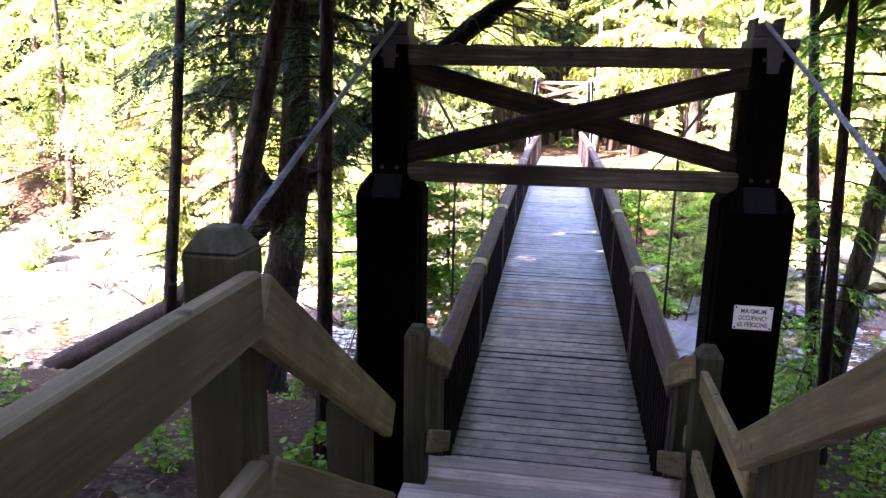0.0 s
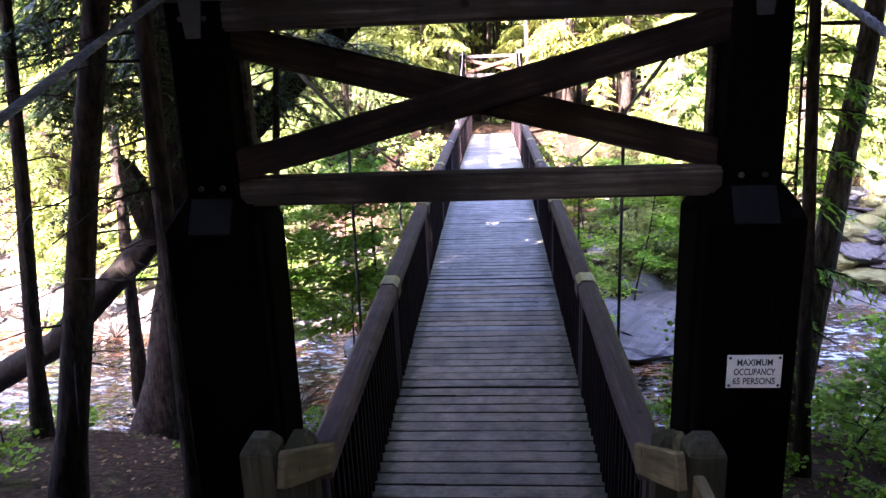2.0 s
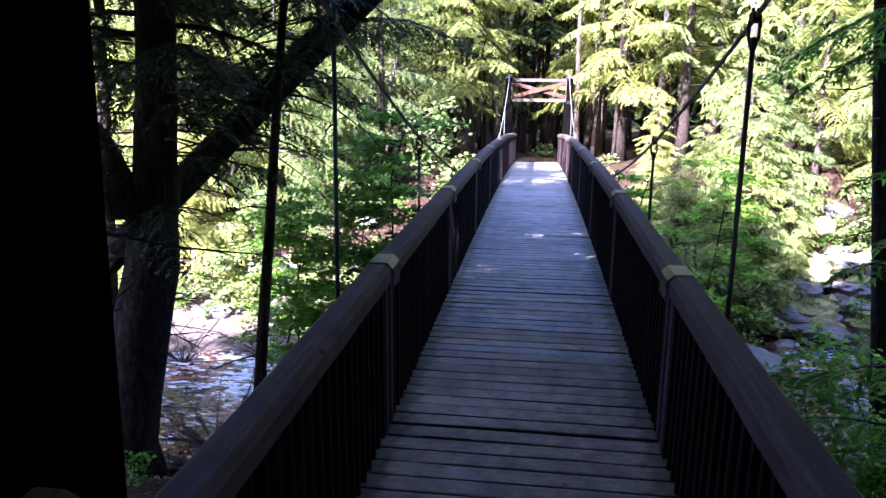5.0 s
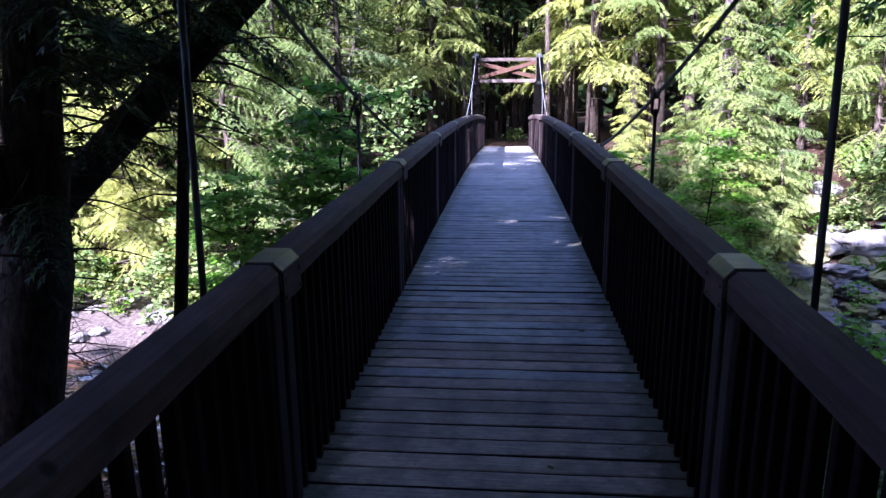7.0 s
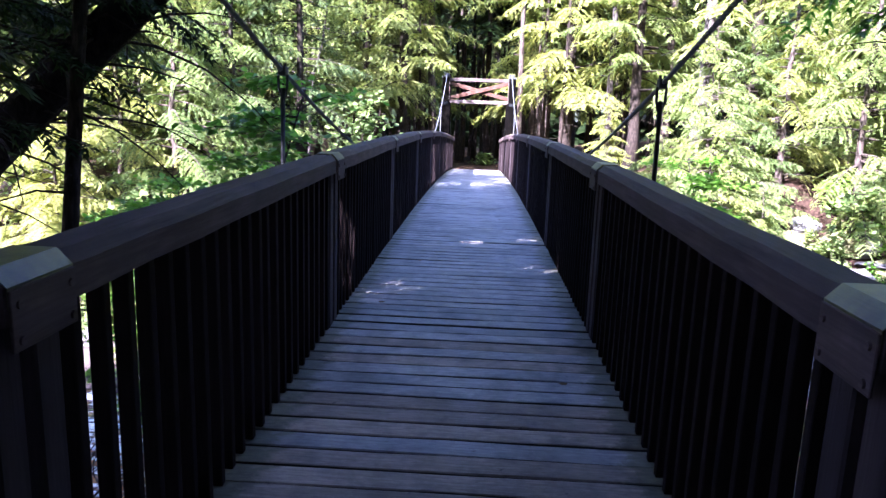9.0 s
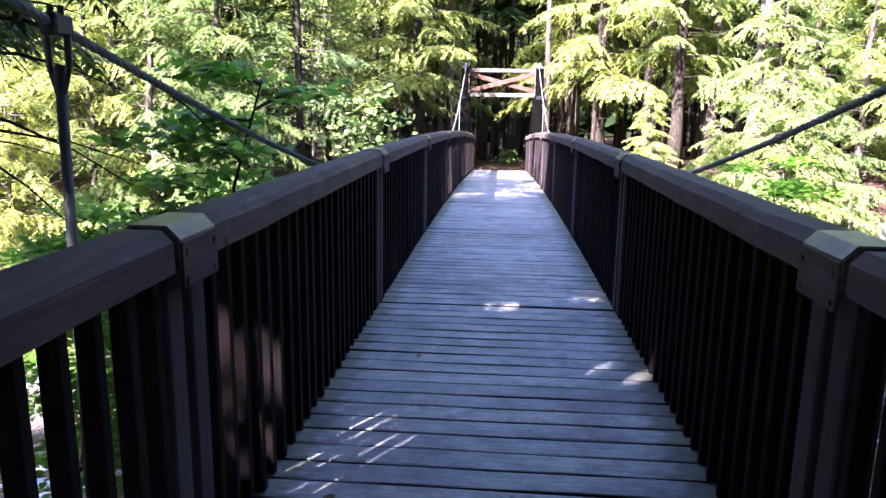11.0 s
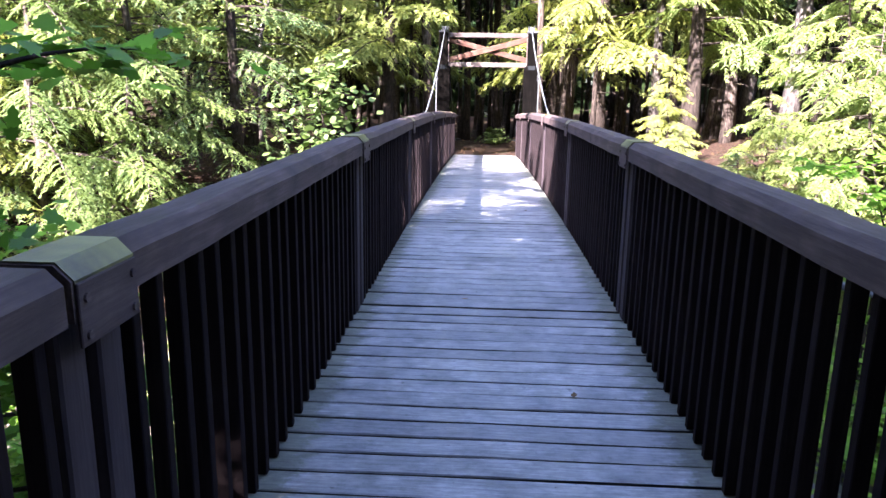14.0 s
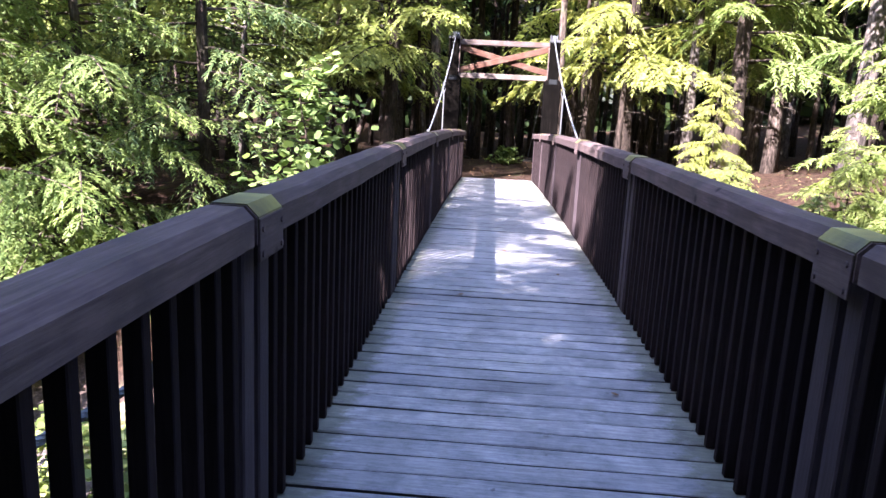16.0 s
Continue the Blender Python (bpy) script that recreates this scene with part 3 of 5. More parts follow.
HANGS = [BAY * k + 0.05 for k in range(8)]
for s in (-1, 1):
    cable = thing("main_cable", "thick twisted steel suspension cable slung between the two towers", "cable", group="main suspension cables")
    y0, y1 = TOWERS[0][0], TOWERS[1][0]
    back = [(CABLE_X * s, y0 - 0.05 - (9 - i) * 0.9, SADDLE_Z - 0.375 * (9 - i) * 0.9) for i in range(9)]
    main = [(CABLE_X * s, y0 + (y1 - y0) * i / 800, cable_z(y0 + (y1 - y0) * i / 800)) for i in range(801)]
    fore = [(CABLE_X * s, y1 + 0.05 + i * 0.9, SADDLE_Z - 0.41 * i * 0.9) for i in range(1, 10)]
    fine = []
    for a, b in zip(back, back[1:] + main[:1]):
        fine += [tuple(a[j] + (b[j] - a[j]) * q / 24 for j in range(3)) for q in range(24)]
    tail = []
    for a, b in zip(main[-1:] + fore, fore):
        tail += [tuple(a[j] + (b[j] - a[j]) * q / 24 for j in range(3)) for q in range(1, 25)]
    part("wire_rope", rope(fine + main + tail, 0.0145), M_STEEL, cable)
    for y in (y0 - 8.2, y1 + 8.2):
        part("anchor_block", box(CABLE_X * s - 0.25, CABLE_X * s + 0.25, y - 0.4, y + 0.4, -0.8 if y > 0 else 0.0, -0.1 if y > 0 else 0.7, 0.03), M_SHADEBLACK, cable)
    for y in HANGS:
        z = float(cable_z(y))
        zb = float(deck_z(y)) - 0.32
        hang = thing("hanger", "slim dark steel hanger rod clamped to the cable", "hanger", group="hanger rods of the footbridge")
        x = CABLE_X * s
        if z - zb > 0.3:
            part("rod", tube([(x, y, zb - 0.08), (x, y, z - 0.10)], [0.014, 0.014], 8), M_DARKSTEEL, hang, smooth=True)
            part("clamp", join(box(x - 0.024, x + 0.024, y - 0.04, y + 0.04, z - 0.026, z + 0.030, 0.006),
                               tube([(x - 0.014, y, z + 0.02), (x - 0.014, y, z + 0.05)], [0.009, 0.009], 6), tube([(x + 0.014, y, z + 0.02), (x + 0.014, y, z + 0.05)], [0.009, 0.009], 6)), M_DARKSTEEL, hang, "bolted cable clamp")
            part("fork", join(tube([(x - 0.028, y, z - 0.02), (x - 0.026, y, z - 0.10), (x, y, z - 0.19)], [0.009, 0.009, 0.010], 6),
                              tube([(x + 0.028, y, z - 0.02), (x + 0.026, y, z - 0.10), (x, y, z - 0.19)], [0.009, 0.009, 0.010], 6)), M_DARKSTEEL, hang)
for y in HANGS:
    fb = box(-1.24, 1.24, y - 0.05 - 0.06, y - 0.05 + 0.06, float(deck_z(y)) - 0.50, float(deck_z(y)) - 0.305, 0.012)
    part("floor_beam", fb, M_TOWER, deck)

# ---------- sign on the tower ----------
sign = thing("sign", "small white metal sign with black capitals screwed to the tower", "sign", pose(1.215, -2.963, 1.527))
sign_plate = part("plate", box(-0.118, 0.118, -0.003, 0.003, -0.078, 0.078, 0.0015), M_SIGN, sign, "white enamelled plate")


def lettering(words, z, width, tall):
    cu = bpy.data.curves.new("words", "FONT")
    cu.body, cu.size, cu.align_x, cu.align_y, cu.extrude, cu.offset = words, tall / 0.7, "CENTER", "CENTER", 0.0006, 0.0007
    tmp = new("words", cu)
    me = bpy.data.meshes.new_from_object(tmp.evaluated_get(bpy.context.evaluated_depsgraph_get()))
    bpy.data.objects.remove(tmp)
    xs = [v.co.x for v in me.vertices]
    me.transform(Matrix.Diagonal((width / (max(xs) - min(xs)), 1, 1, 1)))
    me.materials.clear()
    me.materials.append(M_INK)
    part("lettering", me, None, sign, "black capitals", at=pose(0, -0.0042, z, 90, 0, 0))


lettering("MAXIMUM", 0.043, 0.152, 0.030)
lettering("OCCUPANCY", -0.002, 0.178, 0.030)
lettering("65 PERSONS", -0.046, 0.182, 0.030)
for x in (-0.106, 0.106):
    for z in (-0.066, 0.066):
        part("screw", tube([(x, -0.0065, z), (x, -0.003, z)], [0.006, 0.007], 8), M_DARKSTEEL, sign_plate)

# ---------- stairs and landings at the near end ----------
UP_Z, MID_Z = 1.45, 0.46
stairs = thing("stairs", "grey weathered timber stairs and landings leading down to the bridge", "stairs", kind="structure")
TOP_Y, FOOT_Y = -6.20, -4.88
for i in range(20):
    y = TOP_Y - 0.145 * i
    part("landing_board", box(-1.05, 1.05, y - 0.14, y, UP_Z - 0.04, UP_Z, 0.006), M_STAIRBOARD, stairs)
for i in range(5):
    z = UP_Z - 0.165 * (i + 1)
    y = TOP_Y + 0.264 * i
    part("tread", box(-0.95, 0.95, y, y + 0.285, z - 0.045, z, 0.006), M_STAIRBOARD, stairs)
for i in range(12):
    y = FOOT_Y + 0.1435 * i
    part("landing_board", box(-0.93, 0.93, y, y + 0.139, MID_Z - 0.04, MID_Z, 0.006), M_STAIRBOARD, stairs)
for i in range(3):
    z = MID_Z - 0.15 * (i + 1)
    part("tread", box(-0.77, 0.77, -3.16 + 0.26 * i, -3.16 + 0.26 * i + 0.28, z - 0.045, z, 0.006), M_STAIRBOARD, stairs)
for s in (-1, 1):
    part("stringer", prism([(TOP_Y, UP_Z - 0.05), (FOOT_Y, MID_Z - 0.05), (-3.12, MID_Z - 0.05), (-2.6, -0.15), (-2.6, -0.4), (-4.9, -0.2), (TOP_Y, UP_Z - 0.5)], 0.78 * s - 0.03, 0.78 * s + 0.03), M_POSTWOOD, stairs)
    part("stringer", box(0.9 * s - 0.04, 0.9 * s + 0.04, -9.0, TOP_Y - 0.02, UP_Z - 0.29, UP_Z - 0.045, 0.006), M_POSTWOOD, stairs)


def newel(x, y, z0, top, w=0.15):
    """A square post with a low weathered pyramid on top."""
    h = w / 2
    tip = box(x - h, x + h, y - h, y + h, top - 0.052, top, 0)
    for v in tip.verts:
        if v.co.z > top - 0.02:
            v.co.x, v.co.y = x + (v.co.x - x) * 0.5, y + (v.co.y - y) * 0.5
    bmesh.ops.bevel(tip, geom=tip.edges[:], offset=0.005, segments=1, affect="EDGES")
    return join(box(x - h, x + h, y - h, y + h, z0, top - 0.052, 0.006), tip)


guard = thing("stair_railing", "mossy grey timber posts and flat rails beside the stairs", "railing", group="stair railings")
guard_r = thing("stair_railing", "mossy grey timber posts and flat rails beside the stairs", "railing", group="stair railings")
for g, s in ((guard, -1), (guard_r, 1)):
    part("newel", newel(0.86 * s, -3.47, -0.3, 1.50, 0.14), M_POSTWOOD, g)
    part("newel", newel(0.86 * s, -4.92, -0.3, 1.72, 0.16), M_POSTWOOD, g)
    part("newel", newel(0.782 * s, -6.135, 0.6, 2.63, 0.13), M_POSTWOOD, g)
    part("newel", newel(0.782 * s, -7.9, 0.6, 2.63, 0.13), M_POSTWOOD, g)
    for dz in (0.0, -0.437):
        lay_beam("rail", (0.69 * s, -9.0, 2.475 + dz), (0.69 * s, -6.19, 2.475 + dz), 0.05, 0.15, M_GREYWOOD, g)
        lay_beam("rail", (0.69 * s, -6.185, 2.468 + dz), (0.72 * s, -4.82, 1.54 + dz), 0.05, 0.15, M_GREYWOOD, g)
    if s > 0:
        for dz in (0.0, -0.5):
            lay_beam("rail", (0.765, -4.84, 1.40 + dz), (0.85, -3.15, 1.27 + dz), 0.045, 0.14, M_GREYWOOD, g)
    for dz in (0.0, -0.62):
        lay_beam("short_rail", (0.762 * s, -3.55, 1.39 + dz), (0.745 * s, -2.86, 1.035 + dz), 0.04, 0.145, M_GREYWOOD, g)
    part("newel", newel(0.855 * s, -2.98, -0.35, 1.24, 0.13), M_POSTWOOD, g)


# ---------- trees ----------
def limb_spray(rng, base, az, length, rise, droop, twig, leaf, width, gap=0.11):
    """One conifer limb: its centre line and the corners of its flat needle sprays."""
    n = 9
    t = np.linspace(0, 1, n)
    d = np.array([math.cos(az), math.sin(az), 0.0])
    line = base + d * (t * length)[:, None] + np.array([0, 0, 1.0]) * (rise * t * length - droop * length * t * t)[:, None]
    sidev = np.array([-d[1], d[0], 0.0])
    c, a, nn = [], [], []
    count = max(5, int(length / gap))
    for i in range(count):
        p = 0.18 + 0.82 * (i + rng.random()) / count
        o = np.array([np.interp(p, t, line[:, j]) for j in range(3)])
        for s in (-1, 1):
            tl = twig * length * (1.12 - p) * rng.uniform(0.6, 1.2) + 0.08
            ang = math.radians(rng.uniform(42, 68))
            td = d * math.cos(ang) + sidev * s * math.sin(ang) + np.array([0, 0, rng.uniform(-0.5, 0.1)])
            m = max(3, int(tl / (leaf * 0.42)))
            q = (np.arange(m) + 0.4) / m
            pts = o + td * (q * tl)[:, None] + np.array([0, 0, -0.5]) * (q * q * tl)[:, None]
            hang = np.array([0, 0, -1.0]) * q[:, None]
            for w in (-1, 1):
                turn = math.radians(36) * w
                ld = td * math.cos(turn) + np.cross(np.array([0, 0, 1.0]), td) * math.sin(turn)
                c.append(pts), a.append(ld + 0.7 * hang + rng.normal(0, 0.2, (m, 3)))
                nn.append(np.array([0, 0, 1.0]) + 0.5 * td + rng.normal(0, 0.32, (m, 3)))
    c, a, nn = np.concatenate(c), np.concatenate(a), np.concatenate(nn)
    return line, leaves(c, a, nn, leaf * rng.uniform(0.7, 1.3, len(c)), width * rng.uniform(0.7, 1.2, len(c)), NEEDLES)


def bent(rng, base, top, n=9, sway=0.06):
    """Points from base to top with a slow bend."""
    base, top = np.array(base, float), np.array(top, float)
    t = np.linspace(0, 1, n)[:, None]
    off = np.cumsum(rng.normal(0, sway, (n, 3)), 0) * np.array([1, 1, 0])
    off -= off[0] + (off[-1] - off[0]) * t
    return base + (top - base) * t + off


def conifer_meshes(seed, h, r, z0, reach, limbs, leaf=0.15, width=0.05, needle=None, bk=None, dead=10, lean=(0, 0), flat=0.8, gap=0.11, sway=0.05):
    """The trunk mesh and the crown mesh of a hemlock that stands at the origin."""
    rng = np.random.default_rng(seed)
    path = bent(rng, (0, 0, -0.25), (lean[0], lean[1], h), 12, sway)
    zz = np.linspace(0, 1, 12)
    radii = r * (1 - 0.9 * zz) + r * 0.55 * np.exp(-zz * h / 0.35)
    body = tube(path, radii, 12, 0.06, seed)
    wood = []
    at = lambda z: np.array([np.interp(z, path[:, 2], path[:, j]) for j in range(3)])
    sprays = []
    for i in range(limbs):
        f = (i + rng.random()) / limbs
        z = z0 + (h - z0) * f
        ln = reach * (1 - f) ** flat * rng.uniform(0.6, 1.1) + 0.35
        line, cor = limb_spray(rng, at(z), rng.uniform(0, 2 * math.pi), ln, rng.uniform(-0.05, 0.3), rng.uniform(0.25, 0.5), 0.30, leaf, width, gap)
        sprays.append(cor)
        lr = 0.012 + 0.010 * ln
        wood.append(tube(line[::2], np.linspace(lr, 0.004, len(line[::2])), 3, 0, 0, False))
    for i in range(dead):
        z = rng.uniform(0.9, max(z0, 2.5))
        az = rng.uniform(0, 2 * math.pi)
        ln = rng.uniform(0.3, 1.3)
        p = at(z)
        pts = [p + np.array([math.cos(az), math.sin(az), 0]) * ln * q + np.array([0, 0, 1]) * (rng.normal(0, 0.04) - 0.18 * ln * q * q) for q in (0, 0.3, 0.6, 1)]
        wood.append(tube(pts, [0.013, 0.009, 0.006, 0.003], 4, 0, 0, False))
    trunk = mesh_of("trunk", body, bk or M_BARK, True)
    twigs = mesh_of("branching", join(*wood), bk or M_BARK, True)
    crown = mesh_from_arrays("crown", np.concatenate(sprays), 3, needle or M_NEEDLE)
    return trunk, crown, twigs


def stand(name, meshes, at, label, category, group=""):
    ob = thing(name, label, category, at, group)
    part("trunk", meshes[0], None, ob)
    if meshes[1] is not None:
        part("crown", meshes[1], None, ob)
    tagged(part("branching", meshes[2], None, ob), kind="stuff")
    return ob


def gz(x, y):
    return float(ground_z(x, y))


HEMLOCKS = [conifer_meshes(11, 16, 0.20, 2.4, 3.2, 84, 0.16, 0.056, None, M_BARKDARK, gap=0.17), conifer_meshes(12, 9.5, 0.10, 0.3, 2.5, 80, 0.085, 0.03, gap=0.105),
            conifer_meshes(13, 19, 0.24, 3.0, 3.7, 86, 0.17, 0.06, None, M_BARKDARK, gap=0.19), conifer_meshes(14, 5.2, 0.055, 0.15, 1.9, 76, 0.09, 0.031, gap=0.085),
            conifer_meshes(15, 21, 0.17, 0.6, 2.7, 180, 0.115, 0.042, None, M_BARKDARK, 14, (0.3, 0.2), 0.45, gap=0.125)]
SPRUCE = conifer_meshes(17, 17, 0.11, 0.3, 1.75, 118, 0.115, 0.034, M_SPRUCE, M_BARKDARK, 30, (0.1, 0.1), 0.4, gap=0.15)
TALL = [conifer_meshes(21, 22, 0.175, 3.4, 3.4, 34, 0.27, 0.085, None, M_BARKGREY, 8, gap=0.26), conifer_meshes(22, 24, 0.14, 3.2, 3.0, 34, 0.27, 0.085, None, M_BARK, 8, gap=0.26),
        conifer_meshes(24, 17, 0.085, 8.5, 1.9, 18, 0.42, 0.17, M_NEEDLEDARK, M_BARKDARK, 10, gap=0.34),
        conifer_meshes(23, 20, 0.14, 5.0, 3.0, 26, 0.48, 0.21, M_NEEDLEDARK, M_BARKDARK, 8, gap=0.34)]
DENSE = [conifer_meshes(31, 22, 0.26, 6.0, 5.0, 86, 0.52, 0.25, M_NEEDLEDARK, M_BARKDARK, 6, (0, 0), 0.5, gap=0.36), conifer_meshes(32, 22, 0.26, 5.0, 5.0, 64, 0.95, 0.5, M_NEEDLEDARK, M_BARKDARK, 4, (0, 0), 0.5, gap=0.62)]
random.seed(5)
UPSTREAM = [(-10.5, 20.5, 0), (-11.8, 17.2, 1), (-13.5, 19.0, 2), (-16.5, 22, 0), (-12, 24.5, 2), (-9.3, 25.5, 2), (-15, 27, 2), (-20, 26, 2), (-20, 20, 0), (-24, 23, 2), (-10.8, 15.6, 3), (-28, 18, 0), (-18, 16.5, 0), (-13.5, 15.2, 3), (-23, 17, 0)]
BESIDE = [(-6.7, 18.3, 1), (-7.8, 16.9, 1), (-8.8, 20.2, 1), (-9.3, 17.2, 1), (-10.6, 22.9, 1), (-6.4, 24.6, 2), (-9.4, 14.6, 3), (-7.9, 26.5, 0), (-4.4, 27.2, 0), (-3.4, 31.5, 2), (-2.9, 26.6, 2)]
DOWNSTREAM = [(5.9, 17.4, 3), (8.4, 19.0, 1), (9.8, 17.6, 1), (11.8, 21.0, 4), (8.8, 22.6, 0), (15, 18.5, 0), (14.5, 23, 2), (19, 20, 0), (10.6, 25.5, 2), (5.6, 25.2, 2), (3.6, 28.2, 2), (2.6, 33, 0), (16, 27, 2), (20, 25, 0), (24, 22, 2), (5.4, 15.4, 3), (28, 17, 0), (20, 15.5, 0), (7.0, 17.6, 3), (11.5, 17.8, 3)]
stand("spruce", SPRUCE, pose(-5.0, 19.3, gz(-5.0, 19.3)), "slender dark blue-green spruce with thin open boughs on the far bank", "tree")
for x, y, size in [(3.9, 16.3, 0.62), (4.7, 17.3, 0.66), (4.9, 15.0, 0.72), (3.5, 18.2, 0.45), (6.1, 16.2, 0.8), (4.1, 21.4, 0.5), (5.6, 14.7, 0.75), (6.6, 15.3, 0.6)]:
    stand("young_hemlock", HEMLOCKS[3], pose(x, y, gz(x, y), 0, 0, random.uniform(0, 360)) @ Matrix.Scale(size, 4), "low bushy young hemlock with pale green sprays", "tree", "young hemlocks beside the bridge")
for x, y, k in BESIDE + DOWNSTREAM + UPSTREAM:
    sc = random.uniform(0.9, 1.1)
    ob = stand("hemlock", HEMLOCKS[k], pose(x, y, gz(x, y), 0, 0, random.uniform(0, 360)) @ Matrix.Scale(sc, 4), "sunlit hemlock with drooping light green sprays on the far bank", "tree", "hemlocks on the far bank")

FAR_AT = [(-3.06, 29, 0), (-2.4, 30, 1), (-1.75, 28.2, 1), (-0.8, 33, 3), (-0.2, 35.5, 2), (0.5, 33.5, 3), (1.75, 28.4, 1), (2.9, 31, 1), (5.05, 27, 0), (6.14, 28, 2), (7.1, 26.5, 1), (7.7, 30.3, 1), (6.95, 22.05, 0), (9.8, 33.0, 0), (-5.6, 29, 2), (-7.2, 31, 1), (3.9, 29.5, 2), (3.2, 26.8, 2), (4.8, 30.4, 2), (6.0, 31.2, 2), (2.5, 29.0, 2), (8.9, 28.4, 2), (9.6, 26.6, 2), (5.2, 33.6, 2), (3.4, 34.2, 2), (-4.6, 30.2, 2), (-5.2, 31.6, 2), (-3.8, 33.2, 2), (-6.4, 33.0, 2)]
for i in range(80):
    x, y = random.uniform(-30, 30), random.uniform(29, 54)
    if abs(x) < 1.6 and y < 33:
        continue
    FAR_AT.append((x, y, random.choice((0, 1, 3))))
for i in range(75):
    x, y = random.uniform(-17, 17), random.uniform(27.5, 46)
    if abs(x) > 1.5 or y > 33:
        FAR_AT.append((x, y, 2))
for x, y, k in FAR_AT:
    stand("forest_tree", TALL[k], pose(x, y, gz(x, y), random.uniform(-2, 2), random.uniform(-2, 2), random.uniform(0, 360)) @ Matrix.Scale(random.uniform(0.8, 1.15), 4),
          "tall straight conifer with a bare trunk in the forest", "tree", "tall forest trees")

# forest added out of view behind and beside the stairs, to shade the near bank
SHADE = [(-8.0, -4.9), (-7.0, -9.4), (-8.3, -6.7), (-3.2, -15.0), (-3.4, -11.8), (-8.4, -11.5), (8.5, -2.5), (12, -1.5), (6.4, -6.4), (7.4, -9.0), (10.6, -6.8), (6.6, -1.4)]
for i in range(400):
    x, y = random.uniform(-30, 30), random.uniform(-36, -4)
    if abs(x) < (8 if y > -10.5 else 2.4 if y > -15 else 0) or (x < -8 and y > -17) or x < -18 or min(math.hypot(x - p, y - q) for p, q in SHADE) < 4.6:
        continue
    SHADE.append((x, y))
# lower trees, also out of view, added to shade the water on the left
for x, y, size in [(-14, -5, 0.5), (-17.5, -8.5, 0.65), (-20, -13, 0.75), (-10.5, -8, 0.7), (-13, -11, 0.8), (-24, -15, 0.85)]:
    stand("hemlock", DENSE[0], pose(x, y, gz(x, y), 0, 0, random.uniform(0, 360)) @ Matrix.Scale(size, 4), "young dense dark hemlock added out of view to shade the near bank", "tree", "hemlocks on the near bank")
for x, y in SHADE:
    stand("hemlock", DENSE[0 if y > -12 else 1], pose(x, y, gz(x, y), 0, 0, random.uniform(0, 360)) @ Matrix.Scale(0.76 if y > -7 and x < 0 else random.uniform(0.84, 0.94) if y > -14 else random.uniform(1.15, 1.3), 4), "tall dense dark hemlock added out of view to shade the near bank", "tree", "hemlocks on the near bank")


# the trees at the near end, each with its own lean
def near_tree(name, label, base, top, r, seed, z0, reach, limbs, needle, bk, dead=14, leaf=0.12, width=0.04):
    h = top[2] - base[2]
    me = conifer_meshes(seed, h, r, z0, reach, limbs, leaf, width, needle, bk, dead, (top[0] - base[0], top[1] - base[1]), 0.6, 0.13, 0.012)
    return stand(name, me, pose(*base), label, "tree")


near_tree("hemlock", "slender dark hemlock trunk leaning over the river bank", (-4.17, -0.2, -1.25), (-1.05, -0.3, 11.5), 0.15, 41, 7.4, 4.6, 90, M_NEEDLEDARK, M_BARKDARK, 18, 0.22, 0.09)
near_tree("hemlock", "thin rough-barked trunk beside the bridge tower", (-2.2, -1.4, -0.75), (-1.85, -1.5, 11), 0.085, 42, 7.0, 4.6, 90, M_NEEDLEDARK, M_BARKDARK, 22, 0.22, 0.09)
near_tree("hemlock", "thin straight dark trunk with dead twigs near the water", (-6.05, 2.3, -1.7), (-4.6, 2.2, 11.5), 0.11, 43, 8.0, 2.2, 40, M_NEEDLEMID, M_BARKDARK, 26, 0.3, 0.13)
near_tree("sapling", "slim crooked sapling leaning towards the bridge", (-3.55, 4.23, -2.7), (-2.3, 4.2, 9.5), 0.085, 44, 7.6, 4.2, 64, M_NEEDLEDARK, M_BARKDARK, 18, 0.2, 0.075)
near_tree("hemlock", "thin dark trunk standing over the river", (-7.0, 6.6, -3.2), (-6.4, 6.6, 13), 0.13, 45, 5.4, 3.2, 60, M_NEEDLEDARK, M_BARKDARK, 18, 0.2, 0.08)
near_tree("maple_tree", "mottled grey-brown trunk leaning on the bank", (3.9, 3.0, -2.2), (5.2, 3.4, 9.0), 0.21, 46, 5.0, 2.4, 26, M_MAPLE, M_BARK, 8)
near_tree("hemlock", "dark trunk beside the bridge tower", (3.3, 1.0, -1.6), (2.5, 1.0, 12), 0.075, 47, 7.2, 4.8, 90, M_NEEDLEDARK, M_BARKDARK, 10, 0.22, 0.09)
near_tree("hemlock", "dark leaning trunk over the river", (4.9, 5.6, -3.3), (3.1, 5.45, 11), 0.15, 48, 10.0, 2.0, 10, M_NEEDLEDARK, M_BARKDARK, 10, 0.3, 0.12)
near_tree("sapling", "thin leafy sapling on the bank", (3.6, 2.4, -2.0), (3.5, 2.5, 5.5), 0.03, 49, 1.0, 0.9, 26, M_MAPLE, M_BARKDARK, 4)

